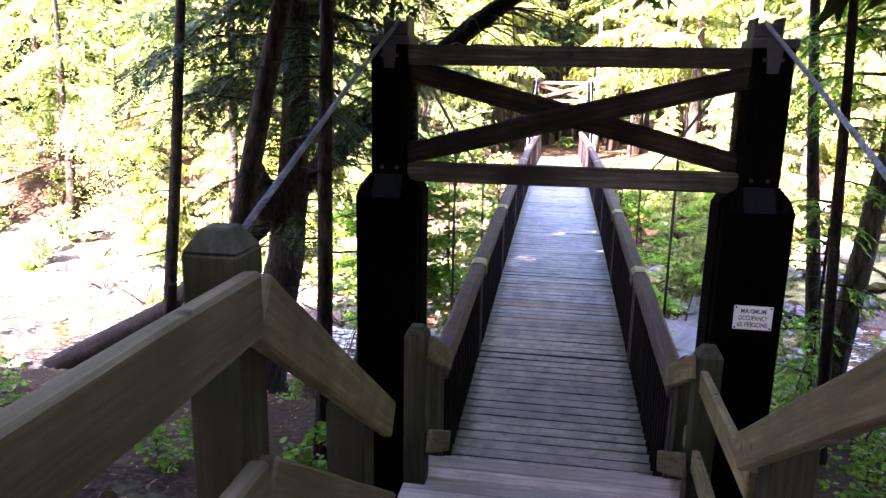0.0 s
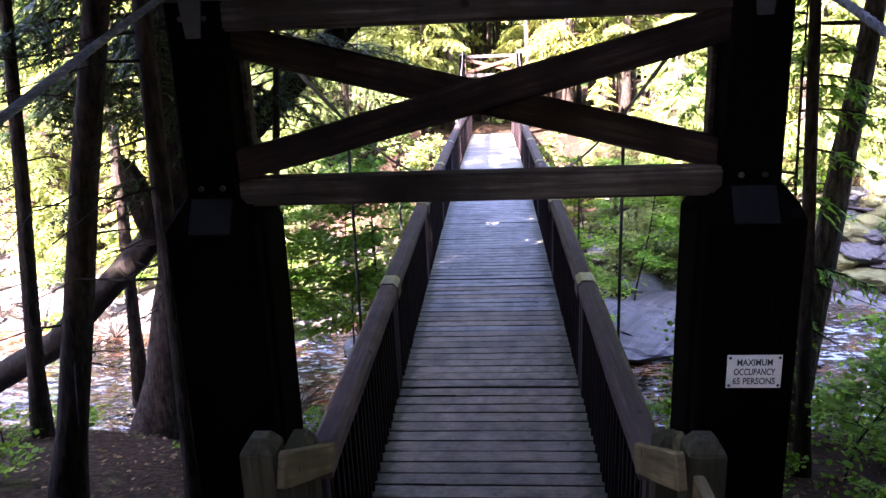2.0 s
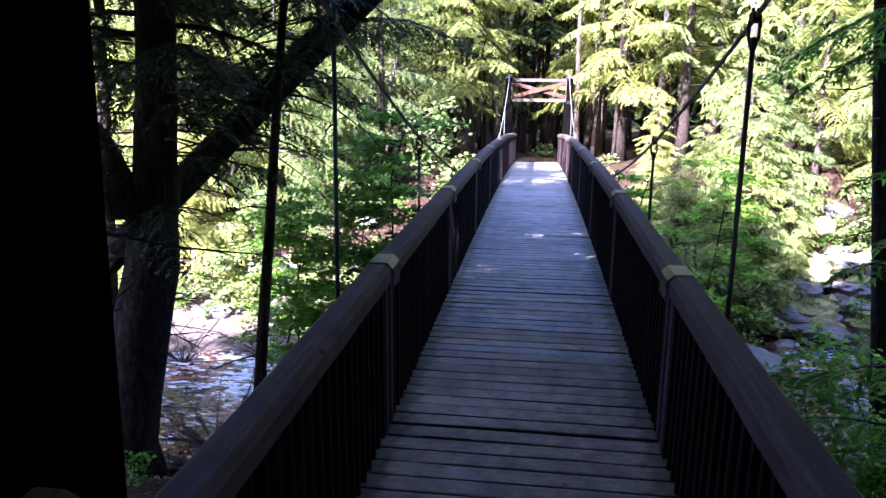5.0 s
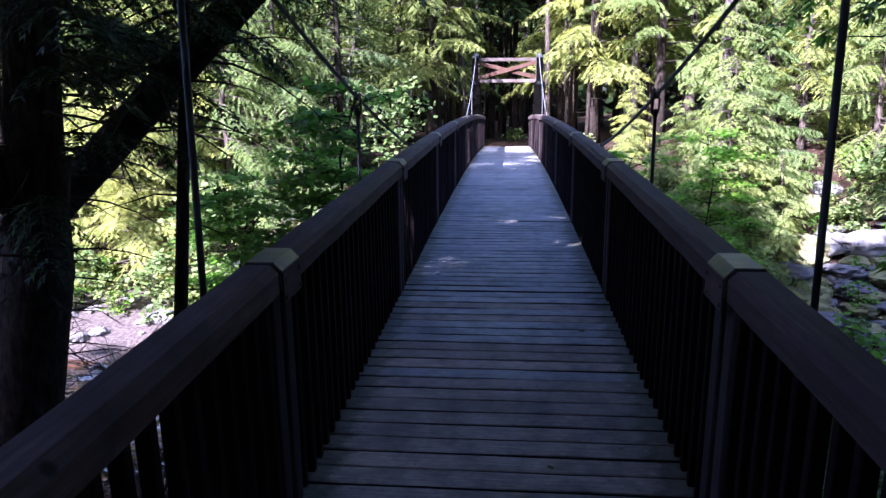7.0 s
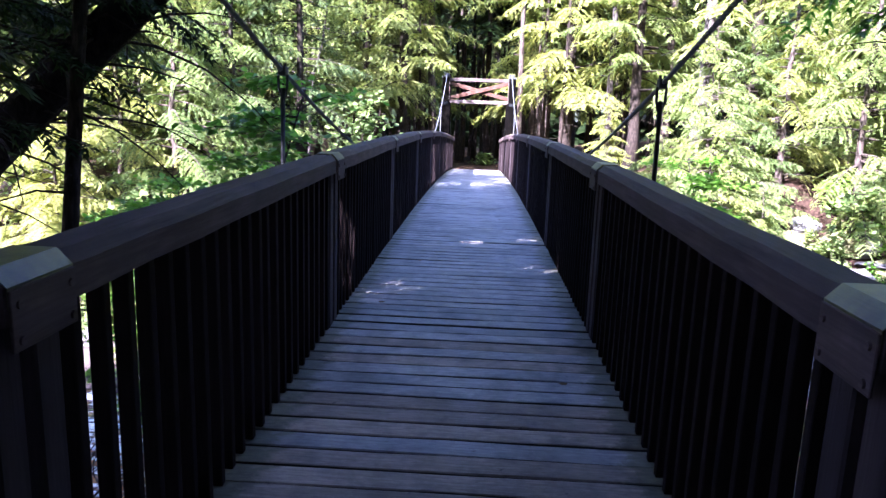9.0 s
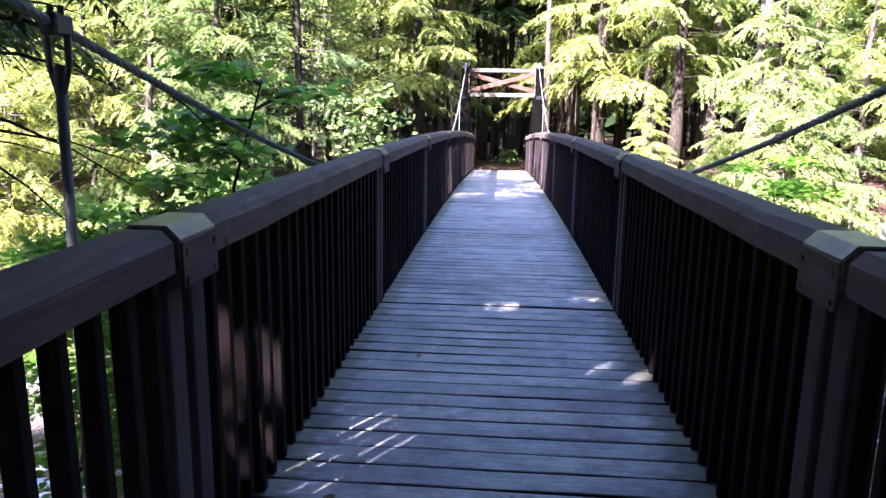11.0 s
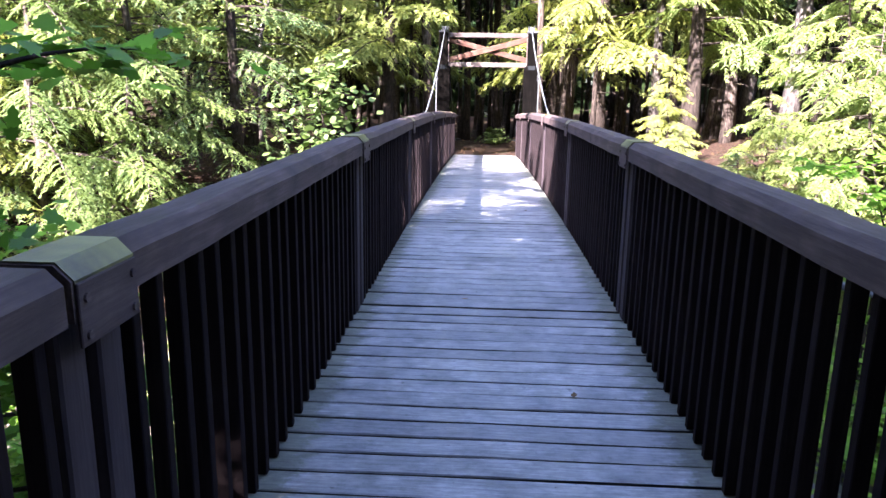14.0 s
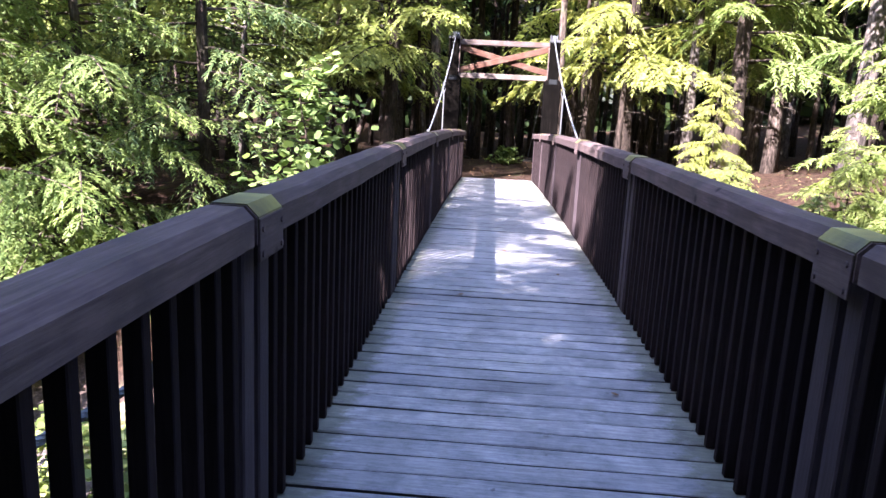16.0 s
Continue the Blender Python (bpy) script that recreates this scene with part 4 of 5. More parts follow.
# the great forked tree and the dead tree that leans across it
rngf = np.random.default_rng(7)
fork = thing("forked_tree", "massive dark forked hemlock at the water's edge", "tree", pose(-5.15, 3.9, -2.55))
p1 = bent(rngf, (-0.1, 0, -0.3), (0.62, 0.2, 3.7), 8, 0.04)
p2 = bent(rngf, (0.57, 0.15, 3.3), (1.6, 0.3, 16), 9, 0.06)
body = [tube(p1, [0.62, 0.43, 0.37, 0.345, 0.33, 0.32, 0.30, 0.27], 16, 0.06, 3), tube(p2, np.linspace(0.27, 0.05, 9), 12, 0.06, 4)]
wood = []
sprays = []
for i in range(150):
    z = 2.5 + 13.0 * (i + rngf.random()) / 150
    if 6.5 < z < 9 and rngf.random() < 0.7:
        continue
    stem = p2 if z > 3.5 else p1
    o = np.array([np.interp(z, stem[:, 2], stem[:, j]) for j in range(3)])
    ln = 3.8 * (1 - (z - 2.4) / 14) ** 0.6 * (0.45 + 0.55 * min(1, (z - 2.4) / 4.5)) * rngf.uniform(0.6, 1.1) * (0.6 if z < 5 else 1.0) + 0.3
    line, cor = limb_spray(rngf, o, rngf.uniform(0, 6.28), ln, rngf.uniform(0, 0.3), rngf.uniform(0.25, 0.5), 0.3, *((0.095, 0.03, 0.10) if z < 6.5 else (0.15, 0.055, 0.16)))
    if z > 6 or z > 3.3 and rngf.random() < 0.4:
        sprays.append(cor)
    wood.append(tube(line[::2], np.linspace(0.04 if z > 5 else 0.018, 0.004, 5), 5, 0, 0, False))
for i in range(46):
    z = rngf.uniform(0.6, 4.6)
    o = np.array([np.interp(z, p1[:, 2], p1[:, j]) for j in range(3)])
    az, ln = rngf.uniform(0, 6.28), rngf.uniform(0.5, 1.5)
    d = np.array([math.cos(az), math.sin(az), rngf.uniform(-0.2, 0.35)])
    tw = [o + d * ln * f + np.array([0, 0, -0.3 * ln * f * f]) + rngf.normal(0, 0.03, 3) * f for f in (0.15, 0.45, 0.75, 1.0)]
    wood.append(tube(tw, [0.013, 0.010, 0.006, 0.003], 4, 0, 0, False))
    for w in (1, 2):
        wood.append(tube([tw[w], tw[w] + (d + rngf.normal(0, 0.6, 3)) * 0.35], [0.006, 0.002], 4, 0, 0, False))
body.append(tube([(0.33, 0.0, 3.2), (0.12, -0.02, 3.75), (0.0, -0.03, 4.15), (-0.06, -0.04, 4.35)], [0.25, 0.2, 0.13, 0.03], 12, 0.12, 6))
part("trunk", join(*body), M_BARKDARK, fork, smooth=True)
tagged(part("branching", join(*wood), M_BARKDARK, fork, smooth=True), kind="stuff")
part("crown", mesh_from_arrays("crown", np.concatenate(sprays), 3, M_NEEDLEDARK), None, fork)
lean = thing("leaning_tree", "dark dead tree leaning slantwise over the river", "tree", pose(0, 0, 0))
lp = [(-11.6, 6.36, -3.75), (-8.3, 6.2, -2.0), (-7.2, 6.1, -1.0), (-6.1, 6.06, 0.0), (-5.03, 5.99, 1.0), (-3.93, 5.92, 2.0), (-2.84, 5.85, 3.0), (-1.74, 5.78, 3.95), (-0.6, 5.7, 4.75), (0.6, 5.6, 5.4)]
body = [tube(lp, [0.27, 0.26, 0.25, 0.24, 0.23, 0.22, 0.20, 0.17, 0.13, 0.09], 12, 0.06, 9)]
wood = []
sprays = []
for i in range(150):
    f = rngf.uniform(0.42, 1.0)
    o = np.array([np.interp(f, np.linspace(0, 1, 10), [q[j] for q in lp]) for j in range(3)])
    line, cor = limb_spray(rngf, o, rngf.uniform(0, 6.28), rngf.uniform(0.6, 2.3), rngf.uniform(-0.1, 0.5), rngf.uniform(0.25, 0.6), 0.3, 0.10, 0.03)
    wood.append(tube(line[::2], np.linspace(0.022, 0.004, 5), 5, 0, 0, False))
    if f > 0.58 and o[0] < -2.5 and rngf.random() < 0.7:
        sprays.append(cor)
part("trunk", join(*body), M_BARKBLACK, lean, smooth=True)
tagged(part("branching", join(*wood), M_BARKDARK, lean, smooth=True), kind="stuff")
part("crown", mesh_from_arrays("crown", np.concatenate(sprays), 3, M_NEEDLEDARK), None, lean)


snag = new("broken_trunk", mesh_of("broken_trunk", tube([(-5.6, 35, -0.3), (-5.3, 35.05, 0.6), (-4.95, 35.1, 1.6), (-4.6, 35.2, 2.7)], [0.17, 0.15, 0.14, 0.11], 10, 0.08, 5), M_BARK, True))
tagged(snag, "reddish-brown broken trunk leaning among the forest trees", "dead tree")

# ---------- small gaps in the crowns, through which the sun flecks the deck ----------
FLECKS = [(0.65, 6.54, 0.18, 0.13), (0.02, 6.2, 0.18, 0.10), (0.69, 4.97, 0.15, 0.12), (0.24, 8.6, 0.22, 0.06), (0.55, 8.45, 0.22, 0.05),
          (-0.45, 4.15, 0.14, 0.17), (-0.62, 6.95, 0.2, 0.16), (-0.84, 3.45, 0.5, 0.15), (-0.84, 6.4, 0.5, 0.11), (0.84, 5.85, 0.35, 0.08), (0.7, 0.2, 0.0, 0.05), (0.36, 11.4, 0.24, 0.09)]
TO_SUN = np.array([SUN_AZ[0] * math.cos(SUN_EL), SUN_AZ[1] * math.cos(SUN_EL), math.sin(SUN_EL)])
TO_SUN /= np.linalg.norm(TO_SUN)
for ob in [o for o in bpy.data.objects if o.name.startswith("crown") and o.parent and o.parent.matrix_basis.translation.y < 10]:
    co = np.empty(len(ob.data.vertices) * 3, np.float32)
    ob.data.vertices.foreach_get("co", co)
    co = co.reshape(-1, 3, 3)
    m = np.array(ob.parent.matrix_basis)
    spots = np.concatenate([co, co.mean(1, keepdims=True), 0.5 * (co + np.roll(co, 1, 1))], 1).reshape(-1, 3) @ m[:3, :3].T + m[:3, 3]
    span = np.linalg.norm(co[:, 1] - co[:, 0], axis=1) * abs(np.linalg.det(m[:3, :3])) ** (1 / 3)
    span = np.where(span < 0.25, 0.0, span)
    keep = np.ones(len(co), bool)
    for x, y, z, r in FLECKS:
        d = spots - np.array([x, y, z])
        keep &= (np.linalg.norm(d - np.outer(d @ TO_SUN, TO_SUN), axis=1).reshape(-1, 7).min(1) > r + 0.3 * span)
    keep |= (rngf.random(len(co)) < 0.075) & (span < 0.25)
    if not keep.all():
        ob.data = mesh_from_arrays("crown", co[keep].reshape(-1, 3), 3, ob.data.materials[0])

# ---------- broad-leaved saplings, shrubs, ferns ----------
LEAF6 = [(0, 0), (0.25, -0.36), (0.6, -0.42), (1, 0), (0.6, 0.42), (0.25, 0.36)]
MAPLE = [(0, 0), (0.12, -0.12), (0.02, -0.42), (0.30, -0.36), (0.36, -0.62), (0.58, -0.30), (0.72, -0.34), (1.0, 0.0), (0.72, 0.34), (0.58, 0.30), (0.36, 0.62), (0.30, 0.36), (0.02, 0.42), (0.12, 0.12)]


def broadleaf(seed, h, reach, boughs, per_bough, leaf, outline, material, bk=None, z0=0.25, stem=0.02, layered=False, sway=0.12):
    rng = np.random.default_rng(seed)
    wood, cor = [], []
    path = bent(rng, (0, 0, -0.1), (rng.normal(0, sway * h), rng.normal(0, sway * h), h), 7, 0.06 * h / 3)
    wood.append(tube(path, np.linspace(stem, stem * 0.3, 7), 7))
    for i in range(boughs):
        f = z0 + (1 - z0) * (i + rng.random()) / boughs
        o = np.array([np.interp(f, np.linspace(0, 1, 7), path[:, j]) for j in range(3)])
        az = rng.uniform(0, 6.28)
        ln = reach * rng.uniform(0.5, 1.1) * (1.1 - 0.5 * f)
        t = np.linspace(0, 1, 5)
        d = np.array([math.cos(az), math.sin(az), rng.uniform(0.05, 0.5)])
        line = o + d * (t * ln)[:, None] - np.array([0, 0, 0.25 * ln]) * (t * t)[:, None]
        wood.append(tube(line, np.linspace(stem * 0.45, 0.003, 5), 4, 0, 0, False))
        m = per_bough
        q = rng.uniform(0.25, 1.05, m)
        c = np.stack([np.interp(q, t, line[:, j]) for j in range(3)], 1) + rng.normal(0, 1, (m, 3)) * np.array([0.16, 0.16, 0.04 if layered else 0.13]) * reach * 0.7
        a = rng.normal(0, 1, (m, 3)) * np.array([1, 1, 0.35]) + d * 0.6 + np.array([0, 0, -0.25])
        nn = np.array([0, 0, 1.0]) + rng.normal(0, 0.32 if layered else 0.5, (m, 3))
        sz = leaf * rng.uniform(0.6, 1.25, m)
        cor.append(leaves(c, a, nn, sz, sz, outline))
    return mesh_of("stem", join(*wood), bk or M_BARKDARK, True), mesh_from_arrays("foliage", np.concatenate(cor), len(outline), material)


def plant(name, meshes, at, label, category, group=""):
    ob = thing(name, label, category, at, group)
    tagged(part("stem", meshes[0], None, ob), kind="stuff")
    part("foliage", meshes[1], None, ob)
    return ob


SHRUBS = [broadleaf(51, 1.3, 0.8, 14, 36, 0.12, LEAF6, M_SHRUB), broadleaf(52, 2.4, 1.1, 20, 40, 0.13, LEAF6, M_SHRUB), broadleaf(53, 0.7, 0.6, 10, 26, 0.09, LEAF6, M_MAPLE, z0=0.05)]
NEAR_SHRUBS = [broadleaf(55, 2.2, 1.1, 22, 44, 0.10, LEAF6, M_MAPLE), broadleaf(56, 1.2, 0.8, 14, 36, 0.09, LEAF6, M_MAPLE)]
SAPS = [broadleaf(61, 5.4, 1.7, 36, 110, 0.105, MAPLE, M_MAPLE, stem=0.03, layered=True, sway=0.02), broadleaf(62, 4.3, 1.3, 30, 110, 0.088, MAPLE, M_MAPLE, stem=0.028, layered=True)]
random.seed(9)
plant("fern", broadleaf(54, 0.5, 0.7, 16, 30, 0.12, DIAMOND, M_SHRUB, z0=0.02), pose(0.35, 31.0, gz(0.35, 31.0)), "bright green fern clump beside the forest path", "fern")
for x, y, k, size in [(-2.95, 8.1, 0, 0.84), (-4.9, 8.2, 1, 0.95), (-2.35, 8.5, 1, 1.25), (-4.4, 8.3, 0, 0.72), (2.6, 10.4, 1, 1.0), (3.6, 12.0, 1, 1.05), (2.4, 8.3, 1, 0.7)]:
    z = max(gz(x, y), WATER_Z - 0.1)
    plant("maple_sapling", SAPS[k], pose(x, y, z, 0, 0, random.uniform(0, 360)) @ Matrix.Scale(size, 4), "young maple with layered bright green leaves beside the bridge", "sapling", "maple saplings by the river")
BROAD = [broadleaf(71, 7.5, 2.6, 46, 120, 0.085, LEAF6, M_SHRUB, M_BARKGREY, 0.2, 0.07), broadleaf(72, 6.0, 2.2, 40, 120, 0.08, LEAF6, M_SHRUB, M_BARKGREY, 0.15, 0.06)]
for x, y, k in [(-7.4, 20.6, 1), (-9.6, 19.0, 0), (-5.6, 22.6, 1), (-11.2, 16.6, 0), (-14.5, 14.6, 1), (-17, 18, 0), (-20.5, 15.5, 0), (12.6, 16.4, 1), (16.5, 16.0, 0)]:
    plant("broadleaf_tree", BROAD[k], pose(x, y, gz(x, y), 0, 0, random.uniform(0, 360)) @ Matrix.Scale(random.uniform(0.85, 1.1), 4), "young broad-leaved tree with bright green leaves on the bank", "tree", "young broad-leaved trees")
for i in range(60):
    x, y = random.uniform(2.0, 9.0), random.uniform(0.3, 5.6)
    plant("shrub", random.choice((NEAR_SHRUBS[1], SHRUBS[2], SHRUBS[2])), pose(x, y, gz(x, y), 0, 0, random.uniform(0, 360)) @ Matrix.Scale(random.uniform(0.5, 1.0), 4), "leafy green undergrowth on the shaded near bank", "shrub", "undergrowth on the near bank")
for i in range(120):
    side = random.random()
    x = random.choice((-1, 1)) * (1.9 + 22 * random.random() ** 1.6)
    y = random.uniform(12.5, 24.5)
    if abs(x) < 9 and y > 19.5:
        continue
    plant("shrub", SHRUBS[random.randrange(3)], pose(x, y, gz(x, y), 0, 0, random.uniform(0, 360)) @ Matrix.Scale(random.uniform(0.7, 1.3), 4), "leafy green shrub growing on the far bank", "shrub", "shrubs on the river banks")
for i in range(34):
    x, y = (random.uniform(-17, -3.6), random.uniform(10.2, 14.5)) if i < 18 else (random.uniform(-10.5, -5.5), random.uniform(11.6, 14.2))
    plant("shrub", SHRUBS[random.choice((0, 0, 2))], pose(x, y, gz(x, y), 0, 0, random.uniform(0, 360)) @ Matrix.Scale(random.uniform(0.5, 1.1), 4), "leafy green shrub growing on the gravel bar", "shrub", "shrubs on the river banks")
for x, y in [(4.5, 2.5), (5.5, 3.5), (6.5, 2.0), (4.2, 4.0), (7.5, 3.5), (3.6, 0.8), (5.5, 0.6), (8.0, 1.2), (3.0, 2.9), (6.4, 4.6)]:
    plant("shrub", NEAR_SHRUBS[0], pose(x, y, gz(x, y), 0, 0, random.uniform(0, 360)) @ Matrix.Scale(random.uniform(0.6, 0.95), 4), "tall leafy green shrub on the shaded near bank", "shrub", "undergrowth on the near bank")
DEADWOOD = []
for seed in (81, 82, 83):
    rngd = np.random.default_rng(seed)
    sticks = []
    for q in range(22):
        az, up = rngd.uniform(0, 6.28), rngd.uniform(0.15, 1.1)
        d = np.array([math.cos(az), math.sin(az), up])
        ln = rngd.uniform(0.5, 1.5)
        pts = [d * ln * f + np.array([0, 0, -0.3 * ln * f * f]) + rngd.normal(0, 0.03, 3) * f for f in (0, 0.35, 0.7, 1.0)]
        sticks.append(tube(pts, [0.016, 0.011, 0.007, 0.003], 5, 0, 0, False))
        for w in range(3):
            o = pts[1 + w % 2]
            e = o + (d + rngd.normal(0, 0.6, 3)) * rngd.uniform(0.15, 0.45)
            sticks.append(tube([o, e], [0.006, 0.002], 4, 0, 0, False))
    DEADWOOD.append(mesh_of("twigs", join(*sticks), M_BARKDARK))
for x, y, k, size in [(-9.6, 10.4, 0, 1.2), (-7.4, 9.8, 1, 1.0), (-5.6, 10.2, 2, 0.9), (-11.8, 10.9, 1, 1.3), (-6.2, 5.2, 2, 0.9), (-5.4, 5.4, 0, 0.8), (-3.4, 4.9, 1, 0.8), (-13.5, 11.6, 2, 1.2), (-4.6, 12.0, 0, 0.8), (-4.5, 5.3, 1, 1.35), (-5.0, 6.2, 0, 1.25), (-3.9, 6.3, 2, 1.1), (-4.1, 4.4, 0, 1.0)]:
    ob = new("dead_bush", DEADWOOD[k])
    ob.matrix_basis = pose(x, y, max(gz(x, y), WATER_Z) - 0.03, 0, 0, random.uniform(0, 360)) @ Matrix.Scale(size, 4)
    tagged(ob, "bare dark twiggy brush lying at the water's edge", "brush", "dead brush by the river")
for i in range(44):
    x = random.choice((-1, 1)) * (1.8 + 7 * random.random())
    y = random.uniform(-4.5, 4.0)
    if x < 0 and random.random() < 0.25:
        continue
    plant("shrub", SHRUBS[2], pose(x, y, gz(x, y), 0, 0, random.uniform(0, 360)) @ Matrix.Scale(random.uniform(0.4, 0.9), 4), "low green seedling on the shaded near bank", "shrub", "seedlings on the near bank")

# ---------- fallen leaves and needles ----------
rngl = np.random.default_rng(91)
n = 9000
lx = np.concatenate([rngl.uniform(-11, 9, 6000), rngl.uniform(-9, 9, 3000)])
ly = np.concatenate([rngl.uniform(-6, 4.2, 6000), rngl.uniform(22, 36, 3000)])
keep = (np.abs(lx) > 1.1) | (ly > 26)
lx, ly = lx[keep], ly[keep]
n = len(lx)
c = np.stack([lx, ly, ground_z(lx, ly) + rngl.uniform(0.004, 0.03, n)], 1)
size = rngl.uniform(0.03, 0.10, n)
cor = leaves(c, rngl.normal(0, 1, (n, 3)) * np.array([1, 1, 0.25]), np.array([0, 0, 1.0]) + rngl.normal(0, 0.35, (n, 3)), size, size * rngl.uniform(0.3, 0.9, n), LEAF6)
litter = new("leaf_litter", mesh_from_arrays("leaf_litter", cor, 6, M_DRY))
tagged(litter, "brown fallen leaves scattered over the forest floor", "leaf litter", kind="stuff")
LEAFLET = mesh_from_arrays("leaf", leaves(np.zeros((1, 3)), np.array([[1.0, 0, 0]]), np.array([[0, 0.1, 1.0]]), 0.05, 0.035, LEAF6), 6, M_DRY)
for x, y in [(0.58, 2.2), (-0.42, 5.1), (0.12, 5.6), (0.38, 7.9), (-0.18, 9.4), (0.5, 10.6), (-0.55, 3.6), (0.25, 0.4), (-0.3, 12.3), (0.05, 14.1), (0.62, -0.9), (0.47, 13.2)]:
    ob = new("fallen_leaf", LEAFLET)
    ob.matrix_basis = pose(x, y, float(deck_z(y)) + 0.008, random.uniform(-8, 8), random.uniform(-8, 8), random.uniform(0, 360))
    tagged(ob, "small dry brown leaf lying on the deck planks", "leaf", "fallen leaves on the deck")

# ---------- rocks ----------
def rock_mesh(seed, flat=0.6, rough=0.22, mat=None):
    rng = random.Random(seed)
    bm = bmesh.new()
    bmesh.ops.create_icosphere(bm, subdivisions=4 if mat is M_SLAB else 3, radius=1)
    off = Vector([rng.uniform(-9, 9) for _ in range(3)])
    for v in bm.verts:
        n = noise.noise(v.co * 1.1 + off) + 0.5 * noise.noise(v.co * 2.7 + off)
        v.co *= 1 + rough * n * 1.6
        if mat is M_SLAB:
            v.co.z = round(v.co.z * 5) / 5 * 0.8 + v.co.z * 0.2
            v.co.x += 0.10 * noise.noise(v.co * 4 + off)
            v.co.y += 0.10 * noise.noise(v.co * 4 - off)
        v.co.z *= flat
        v.co.x = round(v.co.x * 5) / 5 * 0.35 + v.co.x * 0.65
    return mesh_of("rock", bm, mat or M_ROCK)


ROCKS = [rock_mesh(1), rock_mesh(2, 0.45), rock_mesh(3, 0.7), rock_mesh(4, 0.5, 0.3, M_MOSSROCK), rock_mesh(5, 0.6, 0.25, M_MOSSROCK)]
SLAB = rock_mesh(6, 0.16, 0.15, M_SLAB)
LEDGE = rock_mesh(7, 0.4, 0.32, M_SLAB)
random.seed(12)


def rock(me, x, y, size, z=None, label="grey weathered river rock lying on the bank", tilt=8):
    ob = new("rock", me)
    ob.matrix_basis = pose(x, y, (gz(x, y) if z is None else z) + 0.1 * size, random.uniform(-tilt, tilt), random.uniform(-tilt, tilt), random.uniform(0, 360)) @ Matrix.Diagonal((size * random.uniform(0.8, 1.3), size * random.uniform(0.8, 1.2), size, 1))
    return tagged(ob, label, "rock", "rocks along the river")


for x, y, s in [(3.3, 9.9, 1.75), (2.6, 11.6, 1.2), (4.4, 11.9, 1.3), (-2.2, 9.6, 1.2)]:
    rock(SLAB, x, y, s, WATER_Z - 0.06, "flat pale rock slab at the river's edge", 1.5)
# the ledges of the far bank below the bridge, tier over tier
for tier in range(9):
    x = 5.4 + 0.35 * tier + random.uniform(0, 0.4)
    while x < 15:
        size = random.uniform(0.16, 0.62)
        y = 14.0 + 0.33 * tier - 0.12 * (x - 6) + random.uniform(-0.3, 0.3)
        rock(random.choice((SLAB, LEDGE, ROCKS[3], ROCKS[4] if tier > 2 else LEDGE)), x, y, size, max(gz(x, y) - 0.12, -3.35 + 0.2 * tier) + random.uniform(-0.1, 0.08), "dark broken ledge rock in the river bank")
        x += size * random.uniform(1.0, 2.2)
for i in range(34):
    x, y = random.uniform(5.6, 13.5), random.uniform(13.6, 16.8)
    plant("shrub", SHRUBS[random.choice((0, 2, 2))], pose(x, y, max(gz(x, y), -2.9), 0, 0, random.uniform(0, 360)) @ Matrix.Scale(random.uniform(0.45, 0.9), 4), "leafy green shrub growing among the ledge rocks", "shrub", "shrubs on the river banks")
for i in range(150):
    x = random.choice((-1, 1, 1)) * (1.6 + 16 * random.random())
    y = random.uniform(11.5, 17.5)
    big = x > 4
    rock(random.choice(ROCKS[:3] if y < 14.0 else ROCKS), x, y, random.uniform(0.15, 0.75 if big else 0.4))
for i in range(60):
    x, y = random.uniform(-14, -3.5), random.uniform(9.0, 14.0)
    rock(random.choice(ROCKS[:3]), x, y, random.uniform(0.06, 0.28))
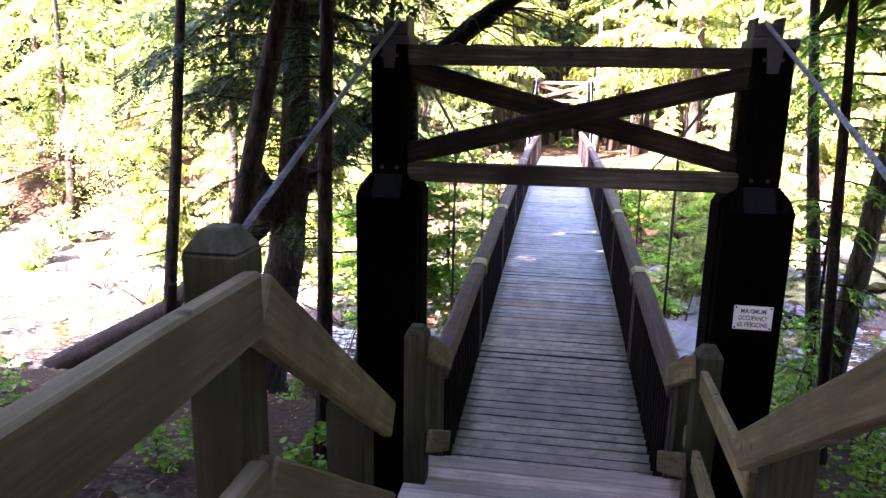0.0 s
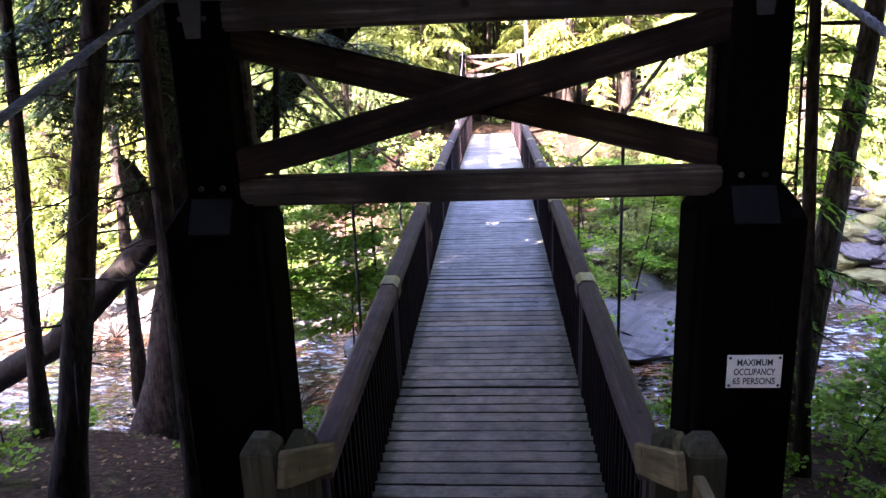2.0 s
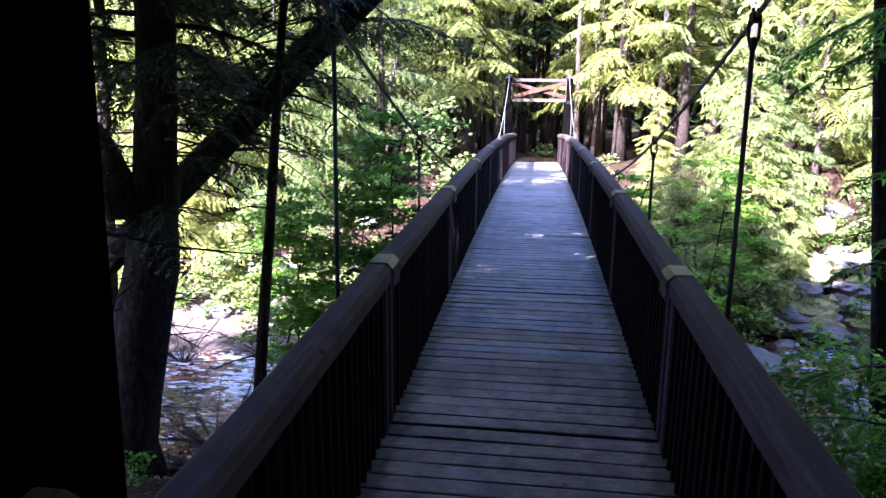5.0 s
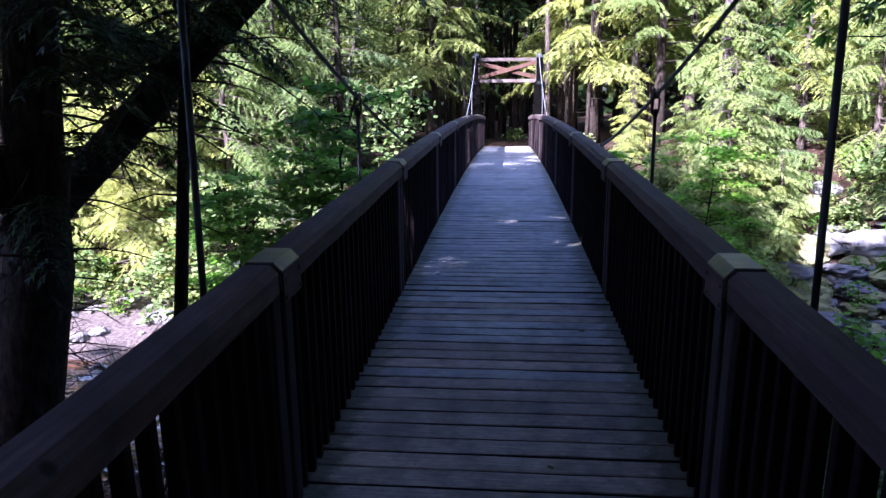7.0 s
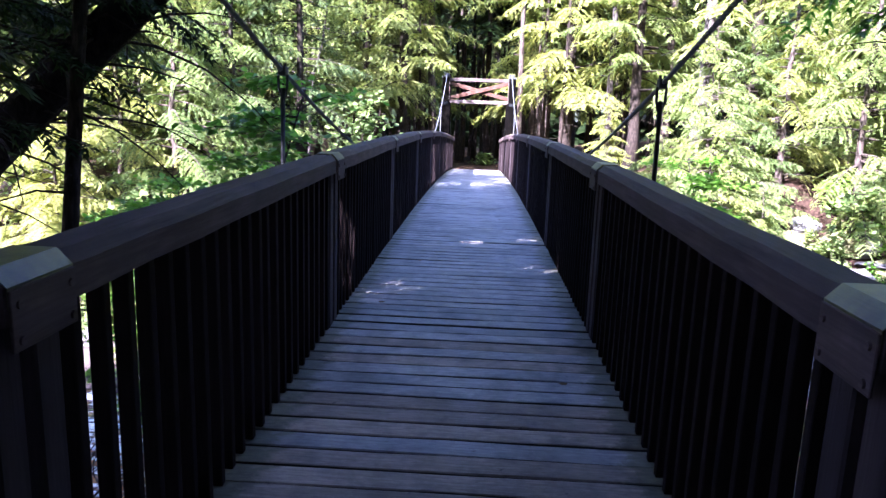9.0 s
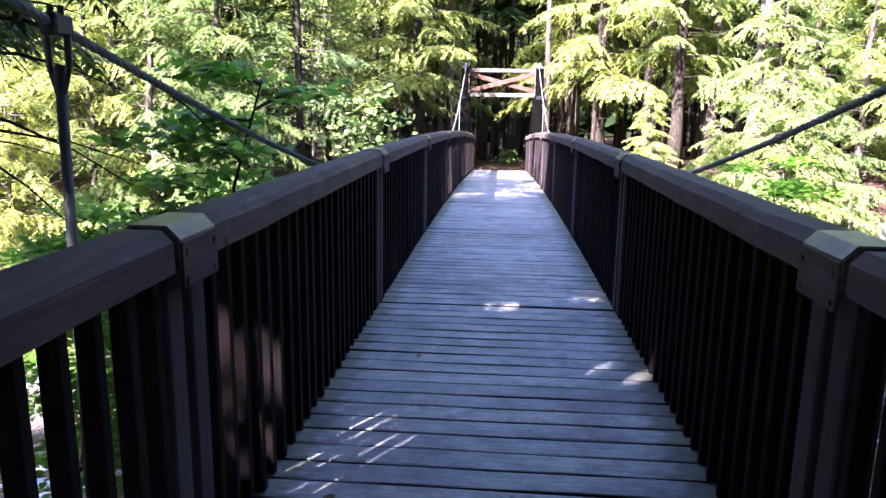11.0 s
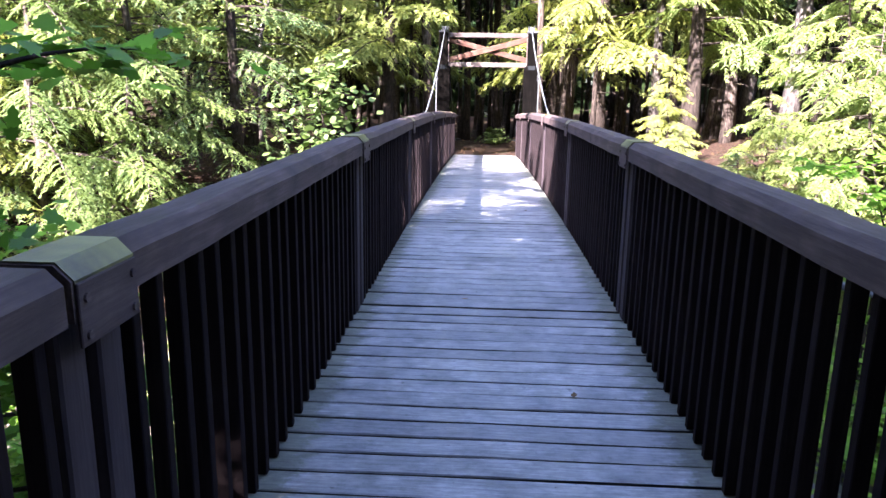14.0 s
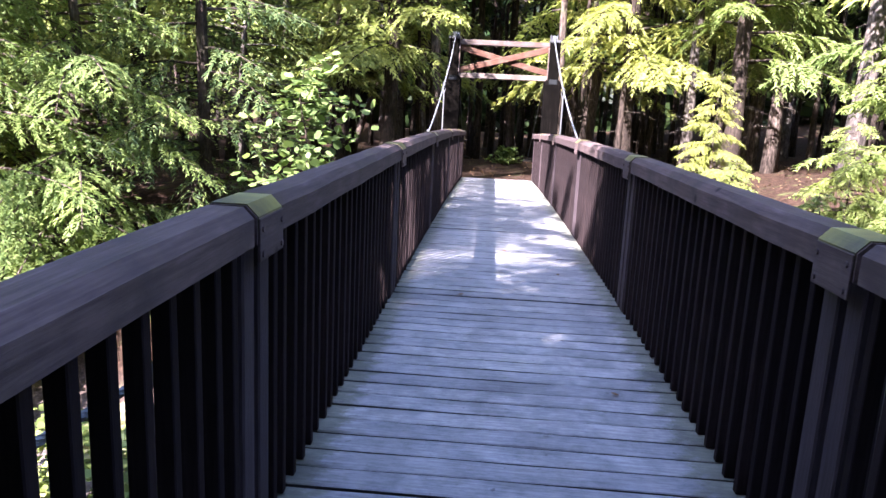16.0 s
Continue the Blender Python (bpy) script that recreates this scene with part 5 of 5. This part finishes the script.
for i in range(30):
    x, y = random.uniform(-14, 12), random.uniform(6.0, 12)
    rock(random.choice(ROCKS[:3]), x, y, random.uniform(0.12, 0.35), WATER_Z - 0.03, "wet stone standing out of the river")

# ---------- the woods all round, far off ----------
rngw = np.random.default_rng(77)
n = 42000
ang = np.where(np.arange(n) < 24000, rngw.uniform(math.radians(35), math.radians(145), n), rngw.uniform(0, 2 * math.pi, n))
rad = rngw.uniform(50, 64, n)
c = np.stack([rad * np.cos(ang), 12 + rad * np.sin(ang), rngw.uniform(-4, 26, n)], 1)
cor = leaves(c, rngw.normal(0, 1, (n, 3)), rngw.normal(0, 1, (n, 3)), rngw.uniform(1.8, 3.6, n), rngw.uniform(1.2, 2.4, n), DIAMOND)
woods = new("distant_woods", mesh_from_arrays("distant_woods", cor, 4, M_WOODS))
tagged(woods, "dense green woods standing all round in the distance", "woods", kind="stuff")

# ---------- deck planks, the smallest pieces last ----------
PLANKS = []
for i in range(12):
    w = 0.0652 + 0.0010 * (i % 4 - 1.5)
    bm = box(-HALF - 0.10, HALF + 0.10, -w, w, -0.065, 0.0, 0.004)
    bmesh.ops.subdivide_edges(bm, edges=[e for e in bm.edges if abs((e.verts[0].co - e.verts[1].co).x) > 1], cuts=5)
    rnd = random.Random(i)
    for v in bm.verts:
        v.co.z += rnd.uniform(-0.0025, 0.002)
        v.co.y += rnd.uniform(-0.0015, 0.0015)
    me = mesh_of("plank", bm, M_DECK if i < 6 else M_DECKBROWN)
    # plank sides coloured near-black to paint the shade in the gaps
    me.materials.append(M_SHADEBLACK)
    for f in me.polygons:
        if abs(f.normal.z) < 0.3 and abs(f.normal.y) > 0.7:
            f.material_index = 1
    PLANKS.append(me)
random.seed(3)
for k in range(9):
    m, length = on_bay(k, DECK_ENDS)
    count = round(length / 0.1452)
    for i in range(count):
        y = 0.014 + (length - 0.028) * (i + 0.5) / count + random.uniform(-0.0015, 0.0015)
        part("plank", PLANKS[random.randrange(6) + (6 if k + i / count < random.uniform(1.3, 2.3) else 0)], None, deck, at=m @ pose(random.uniform(-0.006, 0.006), y, random.uniform(-0.003, 0.0), 0, random.uniform(-0.15, 0.15), random.choice((0, 180)) + random.uniform(-0.12, 0.12)))
